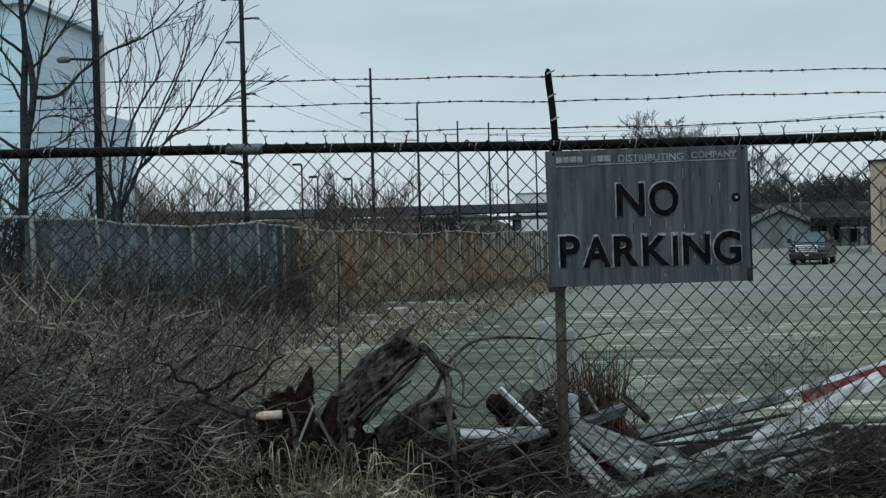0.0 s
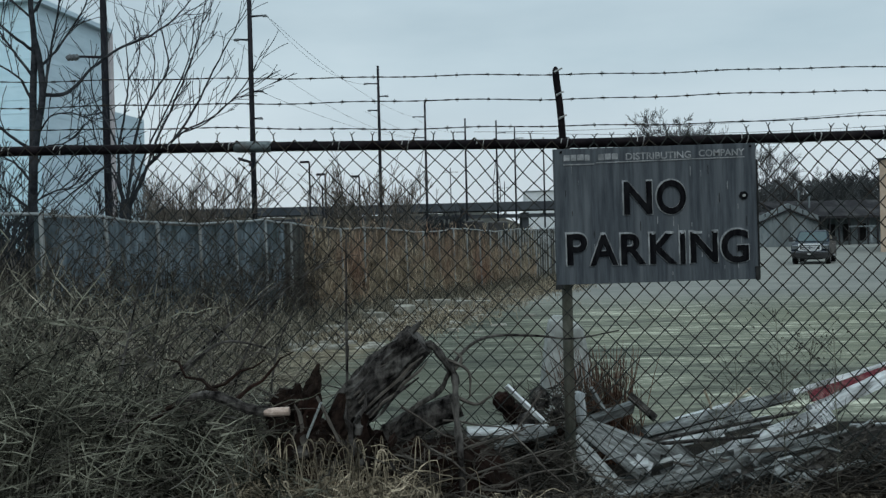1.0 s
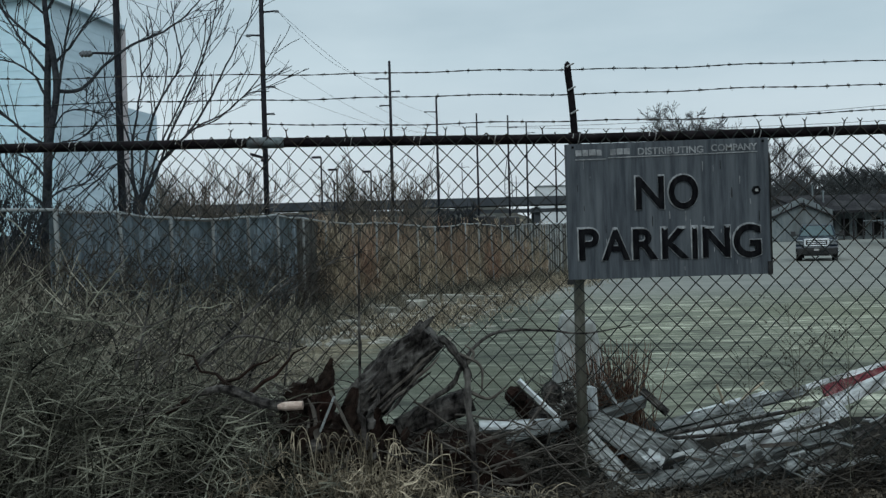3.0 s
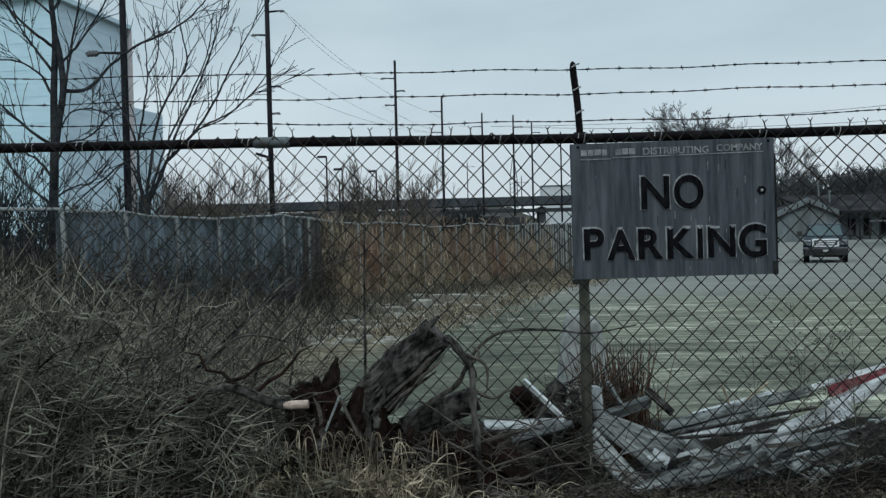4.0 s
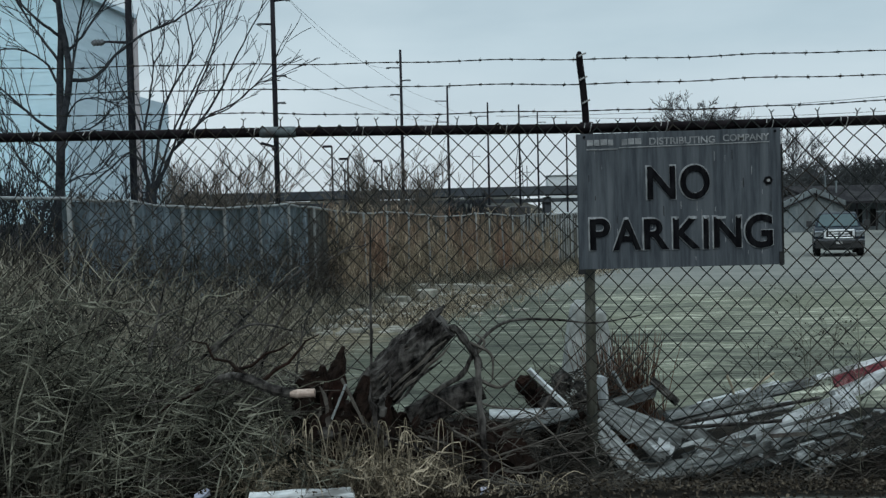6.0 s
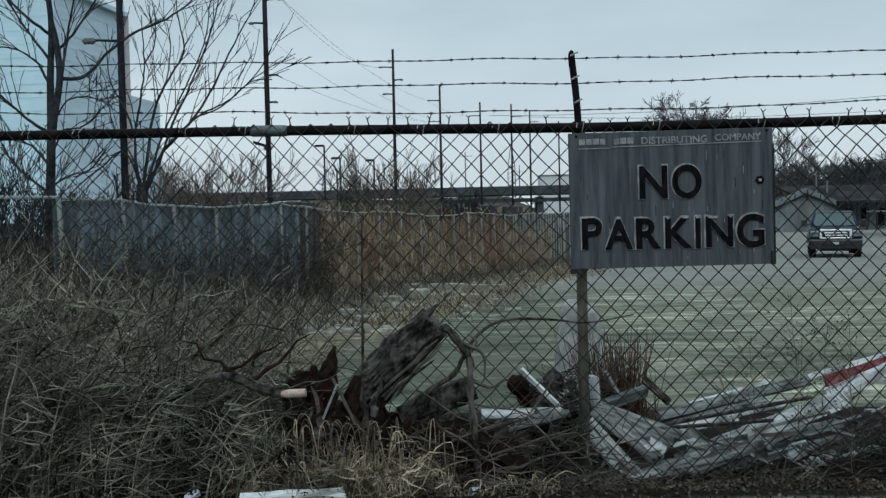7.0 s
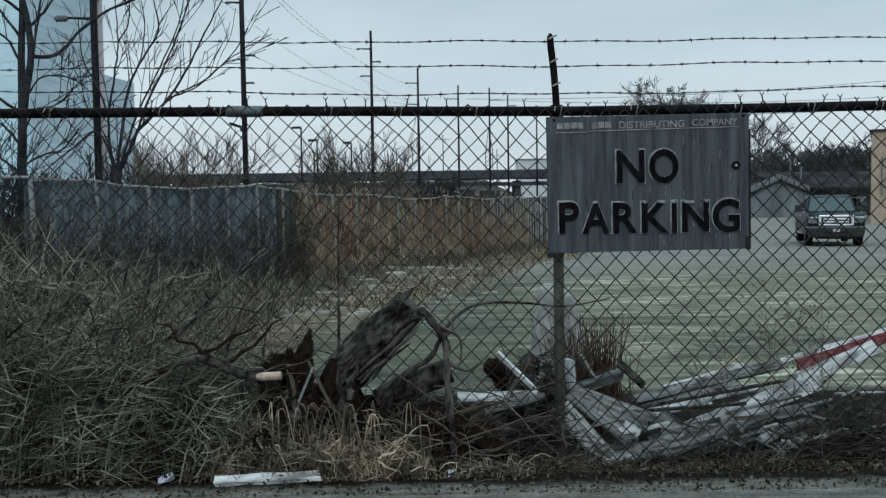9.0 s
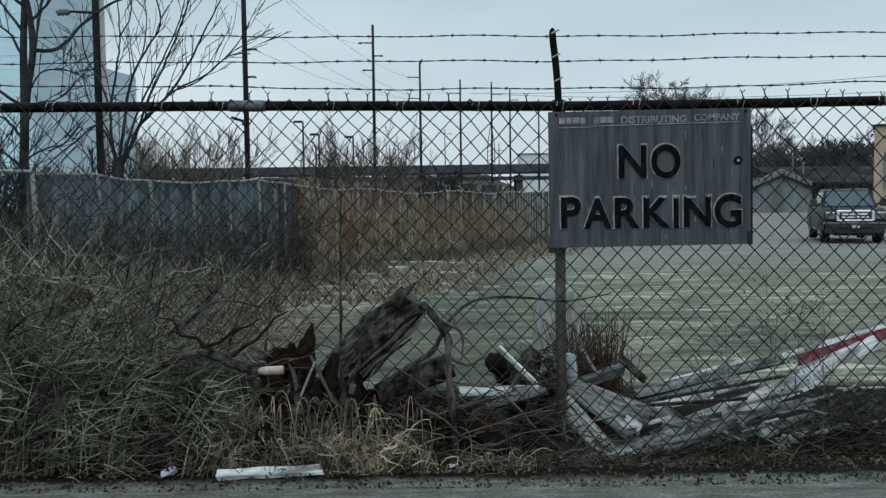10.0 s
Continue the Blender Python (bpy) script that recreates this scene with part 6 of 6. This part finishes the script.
    for _ in range(2600):
        t = rng.random()
        y = rng.uniform(4.2, 8.6)
        x = -0.62 * y + 0.29 * y * t ** 1.3 + rng.uniform(-0.3, 0.3)
        top = 0.75 - 0.75 * t + rng.uniform(-0.15, 0.25)
        z = ground_z(x, y) + rng.random() * max(0.1, top - ground_z(x, y)) * 0.8
        p0 = Vector((x, y, z))
        p1 = p0 + Vector((rng.uniform(-0.35, 0.35), rng.uniform(-0.3, 0.3), rng.uniform(0.1, 0.55)))
        g.tube(bend(p0, p1, 4, 0.04, rng), [0.006, 0.005, 0.004, 0.003, 0.002], 3, cap=False)
    stuff("dry_brush", g, "brush", "dry brown brush behind the chain-link fence", "brush")
    # curled dead grass before the logs: blades that hook over at the tip
    g = Geo()
    for _ in range(1350):
        x = rng.gauss(-0.42, 0.15) if rng.random() < 0.75 else rng.uniform(-0.75, 0.3)
        y = 2.68 + 0.2 * rng.random() ** 0.8
        h = rng.uniform(0.03, 0.15) * rng.uniform(0.5, 1.1) * (1.2 if abs(x + 0.42) < 0.26 else 0.5)
        a = rng.uniform(0, 6.283)
        d = Vector((math.cos(a), math.sin(a) * 0.5, 0))
        p0 = Vector((x, y, ground_z(x, y) - 0.01))
        over, lean = rng.uniform(0.25, 1.0), rng.uniform(0.2, 1.4)
        path = [p0, p0 + d * h * lean * 0.4 + Vector((0, 0, h * 0.6)), p0 + d * h * lean * 0.8 + Vector((0, 0, h)), p0 + d * h * (lean + 0.25) + Vector((0, 0, h * 1.04)),
                p0 + d * h * (lean + 0.45) + Vector((0, 0, h * (1.0 - over * 0.4))), p0 + d * h * (lean + 0.42) + Vector((0, 0, h * (1.0 - over)))]
        r = rng.uniform(0.0013, 0.0034)
        path = smooth_path([q + Vector([rng.uniform(-1, 1) for _ in range(3)]) * 0.16 * h for q in path], 2)
        g.tube(path, [r * (1 - 0.06 * k) for k in range(len(path))], 3, cap=False)
    twig_cloud(g, rng, 900, on(-0.85, -0.1, 2.66, 2.9, 0.1), (0.03, 0.12), (0.0012, 0.003), (-0.4, 0.6), 0.5, 7)
    for _ in range(150):
        # taller curled blades round the stump
        x, y = rng.gauss(-0.42, 0.15), rng.uniform(2.68, 2.8)
        h = rng.uniform(0.12, 0.27)
        a = rng.uniform(-1, 1) * 1.8
        p0 = Vector((x, y, ground_z(x, y) - 0.01))
        path = smooth_path([p0, p0 + Vector((a * 0.02, 0, h * 0.6)), p0 + Vector((a * 0.035, 0.01, h)), p0 + Vector((a * 0.055, 0.01, h * rng.uniform(0.9, 1.05))), p0 + Vector((a * 0.065, 0.02, h * rng.uniform(0.6, 0.85)))], 3)
        r = rng.uniform(0.0016, 0.0034)
        g.tube(path, [r * (1 - 0.06 * k) for k in range(len(path))], 3, cap=False)
    stuff("dead_grass", g, "grass", "curled tan dead grass on the verge", "grass")
    # leaf litter: curled scraps, deepest along the foot of the fence
    g = Geo()
    for _ in range(8500):
        x = rng.uniform(-2.2, 2.4)
        y = 2.52 + 0.8 * rng.random() ** 1.2
        e = rng.uniform(0.003, 0.011)
        z = ground_z(x, y) + rng.uniform(0.001, 0.035) * ease((y - 2.55) / 0.15)
        m = Matrix.Translation((x, y, z)) @ Euler((rng.uniform(-1.2, 1.2), rng.uniform(-1.2, 1.2), rng.uniform(0, 6.28))).to_matrix().to_4x4()
        c = rng.uniform(0.1, 0.9)
        g.add([m @ Vector(q) for q in ((-e, 0, c * e), (-e * 0.3, -e * 0.5, 0), (e * 0.4, -e * 0.4, 0.1 * e), (e, 0, c * e), (e * 0.3, e * 0.5, 0.05 * e), (-e * 0.4, e * 0.45, 0.1 * e))], [(0, 1, 5), (1, 4, 5), (1, 2, 4), (2, 3, 4)])
    stuff("leaf_litter", g, "leaf", "dark leaf litter at the road edge", "leaves")
    # red-brown tuft behind the post
    g = Geo()
    for _ in range(400):
        x0, y0 = rng.gauss(0.67, 0.055), rng.gauss(3.85, 0.05)
        h = rng.uniform(0.18, 0.55)
        p0 = Vector((x0, y0, ground_z(x0, y0) - 0.02))
        p1 = p0 + Vector((rng.gauss(-0.04, 0.1) * h * 1.6, rng.uniform(-0.2, 0.2) * h, h))
        g.tube(bend(p0, p1, 4, 0.01, rng), [0.003, 0.0028, 0.0025, 0.002, 0.001], 3, cap=False)
    tagged(part("dead_fern", g, "fern"), "upright tuft of red-brown dead fern", "plant")
    # thin seed-headed weeds against the mesh
    for wx, wy, h, seed in ((1.22, 3.12, 0.72, 1), (1.33, 3.24, 0.6, 2), (1.1, 3.25, 0.5, 3), (1.48, 3.26, 0.45, 4), (1.0, 3.26, 0.34, 5), (1.26, 3.26, 0.55, 6), (1.4, 3.1, 0.62, 7)):
        r2 = random.Random(seed)
        w = thing("weed", "thin dry weed with tiny dark seed heads", "weed", "dry weeds at the fence", m=pose(wx, wy, ground_z(wx, wy) - 0.02))
        g, heads = Geo(), Geo()
        main = bend((0, 0, 0), (r2.uniform(-0.04, 0.04), 0, h), 6, 0.006, r2)
        g.tube(main, 0.0014, 3)
        for k in range(26):
            i = r2.randint(2, 5)
            o = main[i].lerp(main[i + 1], r2.random())
            e = o + Vector((r2.uniform(-0.13, 0.13), r2.uniform(-0.04, 0.04), r2.uniform(0.02, 0.12)))
            g.tube(bend(o, e, 3, 0.006, r2), 0.0007, 3, cap=False)
            for _ in range(3):
                c = o.lerp(e, r2.uniform(0.5, 1.05))
                s = r2.uniform(0.0016, 0.0034)
                heads.tube([c - Vector((0, 0, s)), c, c + Vector((0, 0, s))], [s * 0.4, s, s * 0.4], 4)
        tagged(part("stalk", g, "stem", w), kind="stuff")
        tagged(part("seed_spray", heads, "twig", w), kind="stuff")
    # two pale bent stems behind the heap
    for pts in (((1.1, 3.7, 0.0), (1.12, 3.7, 0.1), (1.09, 3.7, 0.19)), ((1.16, 3.7, 0.0), (1.2, 3.7, 0.12), (1.3, 3.72, 0.19))):
        g = Geo()
        g.tube(smooth_path(pts, 5), 0.006, 5)
        tagged(part("dry_reed", g, "grass"), "pale dry bent reed rising behind the boards", "reed", "dry reeds")


brush()


# ---- the moving pickup ----
def pickup():
    """Front bumper over the origin, nose towards -y."""
    t = thing("pickup_truck", "dark pickup truck with bright chrome grille driving nearer", "truck")
    g = Geo()
    lower = [(0.1, 0.5), (0.06, 0.78), (0.1, 1.1), (0.3, 1.2), (1.45, 1.27), (3.75, 1.29), (3.8, 1.34), (5.85, 1.34), (5.88, 0.62), (5.0, 0.52), (0.5, 0.42)]
    g.prism(lower, -0.99, 0.99, 0.05, 1.1, 1.34)
    body = part("body", g, "paint", t, bevel=0.05)
    g = Geo()
    g.box(0, 4.82, 1.3, 1.6, 1.9, 0.12)
    part("bed_liner", g, "plastic", body)
    for sx in (-1, 1):
        g = Geo()
        g.prism([(0.35, 1.18), (0.6, 1.24), (1.4, 1.3), (1.4, 1.2), (0.4, 1.1)], sx * 0.42 - 0.06, sx * 0.42 + 0.06)
        part("hood_crease", g, "paint", body, bevel=0.02)
    g = Geo()
    g.prism([(1.35, 1.24), (2.08, 1.86), (2.3, 1.93), (3.45, 1.92), (3.72, 1.8), (3.8, 1.26)], -0.94, 0.94, 0.2, 1.3, 1.93)
    part("cab", g, "paint", t, bevel=0.04)
    g = Geo()
    g.add([Vector(p) for p in ((-0.82, 1.405, 1.305), (0.82, 1.405, 1.305), (0.69, 2.02, 1.83), (-0.69, 2.02, 1.83), (-0.82, 1.42, 1.29), (0.82, 1.42, 1.29), (0.69, 2.04, 1.815), (-0.69, 2.04, 1.815))],
          [(0, 1, 2, 3), (7, 6, 5, 4), (0, 4, 5, 1), (1, 5, 6, 2), (2, 6, 7, 3), (3, 7, 4, 0)])
    part("windscreen", g, "glass", t)
    for sx in (-1, 1):
        for ya, yb in ((1.78, 2.6), (2.72, 3.55)):
            g = Geo()
            top_a = ya + 0.35 if ya < 2 else ya
            xs = [sx * 0.935, sx * 0.79]
            g.add([Vector((xs[0], ya, 1.34)), Vector((xs[0], yb, 1.34)), Vector((xs[1], yb, 1.8)), Vector((xs[1], top_a, 1.8)),
                   Vector((xs[0] - sx * 0.02, ya, 1.33)), Vector((xs[0] - sx * 0.02, yb, 1.33)), Vector((xs[1] - sx * 0.02, yb, 1.79)), Vector((xs[1] - sx * 0.02, top_a, 1.79))],
                  [(0, 1, 2, 3), (7, 6, 5, 4), (0, 4, 5, 1), (1, 5, 6, 2), (2, 6, 7, 3), (3, 7, 4, 0)])
            part("side_window", g, "glass", t)
        g = Geo()
        g.box(sx * 1.17, 1.62, 1.42, 0.24, 0.14, 0.27)
        g.box(sx * 1.0, 1.64, 1.36, 0.2, 0.06, 0.07)
        part("mirror", g, "plastic", t, bevel=0.02)
        g = Geo()
        g.prism([(0.03, 0.86), (0.03, 1.1), (0.26, 1.13), (0.3, 0.88)], sx * 0.79 - 0.17, sx * 0.79 + 0.17)
        hl = part("headlight", g, "lamp_glass", t, "clear headlight", bevel=0.02)
        g = Geo()
        g.box(sx * 0.79, 0.02, 1.0, 0.34, 0.03, 0.02)
        part("lamp_divider", g, "plastic", hl)
        g = Geo()
        g.tube([(sx * 0.78, -0.03, 0.63), (sx * 0.78, 0.04, 0.63)], 0.06, 10)
        part("fog_lamp", g, "lamp_glass", t)
        for yy in (0.95, 4.62):
            g = Geo()
            n = 12
            arc = [(yy + 0.5 * math.cos(math.pi * k / n), 0.42 + 0.5 * math.sin(math.pi * k / n)) for k in range(n + 1)]
            g.prism(arc, sx * 0.995 - 0.02, sx * 0.995 + 0.02)
            part("wheel_arch", g, "plastic", t)
        g = Geo()
        g.box(sx * 1.0, 2.75, 0.45, 0.14, 2.6, 0.07)
        part("running_board", g, "silver", t, bevel=0.02)
        for yy in (2.55, 3.4):
            g = Geo()
            g.box(sx * 1.0, yy, 1.12, 0.03, 0.18, 0.04)
            part("door_handle", g, "chrome", t)
    # grille: chrome surround with three bars
    g = Geo()
    g.box(0, 0.03, 0.97, 1.12, 0.06, 0.36)
    grille = part("grille", g, "plastic", t, "dark grille in a chrome frame")
    g = Geo()
    g.box(0, -0.02, 1.13, 1.18, 0.07, 0.08)
    g.box(0, -0.02, 0.81, 1.08, 0.07, 0.06)
    g.box(-0.555, -0.02, 0.97, 0.09, 0.07, 0.36)
    g.box(0.555, -0.02, 0.97, 0.09, 0.07, 0.36)
    part("grille_frame", g, "chrome", grille, bevel=0.015)
    for z in (1.02, 0.92):
        g = Geo()
        g.box(0, -0.015, z, 0.86, 0.05, 0.05)
        part("grille_bar", g, "chrome", grille, bevel=0.01)
    g = Geo()
    g.tube([(0, -0.05, 0.97), (0, -0.02, 0.97)], 0.07, 16)
    part("badge", g, "silver", grille)
    g = Geo()
    g.prism([(-0.08, 0.66), (-0.1, 0.74), (0.12, 0.77), (0.2, 0.66)], -1.0, 1.0)
    bumper = part("bumper", g, "silver", t, "silver front bumper", bevel=0.03)
    g = Geo()
    g.prism([(-0.03, 0.36), (-0.06, 0.655), (0.3, 0.655), (0.3, 0.34)], -0.94, 0.94)
    part("air_dam", g, "plastic", bumper, bevel=0.03)
    g = Geo()
    g.box(0, -0.12, 0.64, 0.95, 0.03, 0.13)
    part("bumper_inlet", g, "plastic", bumper)
    g = Geo()
    g.box(0, -0.145, 0.6, 0.24, 0.012, 0.1)
    part("number_plate", g, "plate", bumper)
    g = Geo()
    g.box(0, 2.8, 0.36, 1.2, 5.0, 0.18)
    part("chassis", g, "plastic", t)
    g = Geo()
    g.prism([(5.86, 0.55), (5.86, 0.75), (6.02, 0.75), (6.02, 0.55)], -0.95, 0.95)
    part("rear_bumper", g, "silver", t, bevel=0.02)
    wheels = []
    for sx in (-1, 1):
        for yy in (0.95, 4.62):
            w = new("wheel")
            w.parent = t
            w.matrix_basis = pose(sx * 0.86, yy, 0.4)
            g = Geo()
            n, prof = 28, ((-0.13, 0.3), (-0.135, 0.37), (-0.1, 0.4), (0.1, 0.4), (0.135, 0.37), (0.13, 0.3))
            for i in range(n):
                a = 2 * math.pi * i / n
                for x, r in prof:
                    g.v.append(Vector((x, math.cos(a) * r, math.sin(a) * r)))
            k = len(prof)
            for i in range(n):
                for j in range(k):
                    g.f.append([i * k + j, i * k + (j + 1) % k, ((i + 1) % n) * k + (j + 1) % k, ((i + 1) % n) * k + j])
            part("tyre", g, "tyre", w)
            g = Geo()
            g.tube([(-0.1, 0, 0), (0.1, 0, 0)], 0.3, 24)
            for i in range(6):
                g.box(sx * 0.11, 0.16, 0, 0.04, 0.24, 0.07, Matrix.Rotation(i * math.pi / 3, 4, "X"))
            part("rim", g, "silver", w)
            wheels.append((w, sx, yy))
    return t, wheels


truck, truck_wheels = pickup()


def motions():
    # seconds, x, y of the front bumper, heading in degrees
    route = [(0.0, 20.97, 49.1, -31), (1.25, 19.95, 47.6, -27.5), (2.5, 18.77, 45.5, -24.3), (3.75, 17.6, 42.4, -22), (5.0, 16.41, 39.1, -20.8), (6.25, 15.54, 36.5, -20.9), (7.5, 14.87, 34.1, -21), (8.8, 14.6, 31.8, -18.6), (10.0, 14.2, 29.4, -17.6)]
    ts, xs, ys, hs = (np.array(c) for c in zip(*route))
    walk(truck, [(t, pose(x, y, ground_z(x, y) - 0.005, 0, 0, h)) for t, x, y, h in route])
    far = np.concatenate(([0], np.cumsum(np.hypot(np.diff(xs), np.diff(ys)))))
    steps = [i * 0.2 for i in range(51)]
    for w, sx, yy in truck_wheels:
        walk(w, [(t, pose(sx * 0.86, yy, 0.4, math.degrees(np.interp(t, ts, far) / 0.4), 0, 0)) for t in steps])


motions()
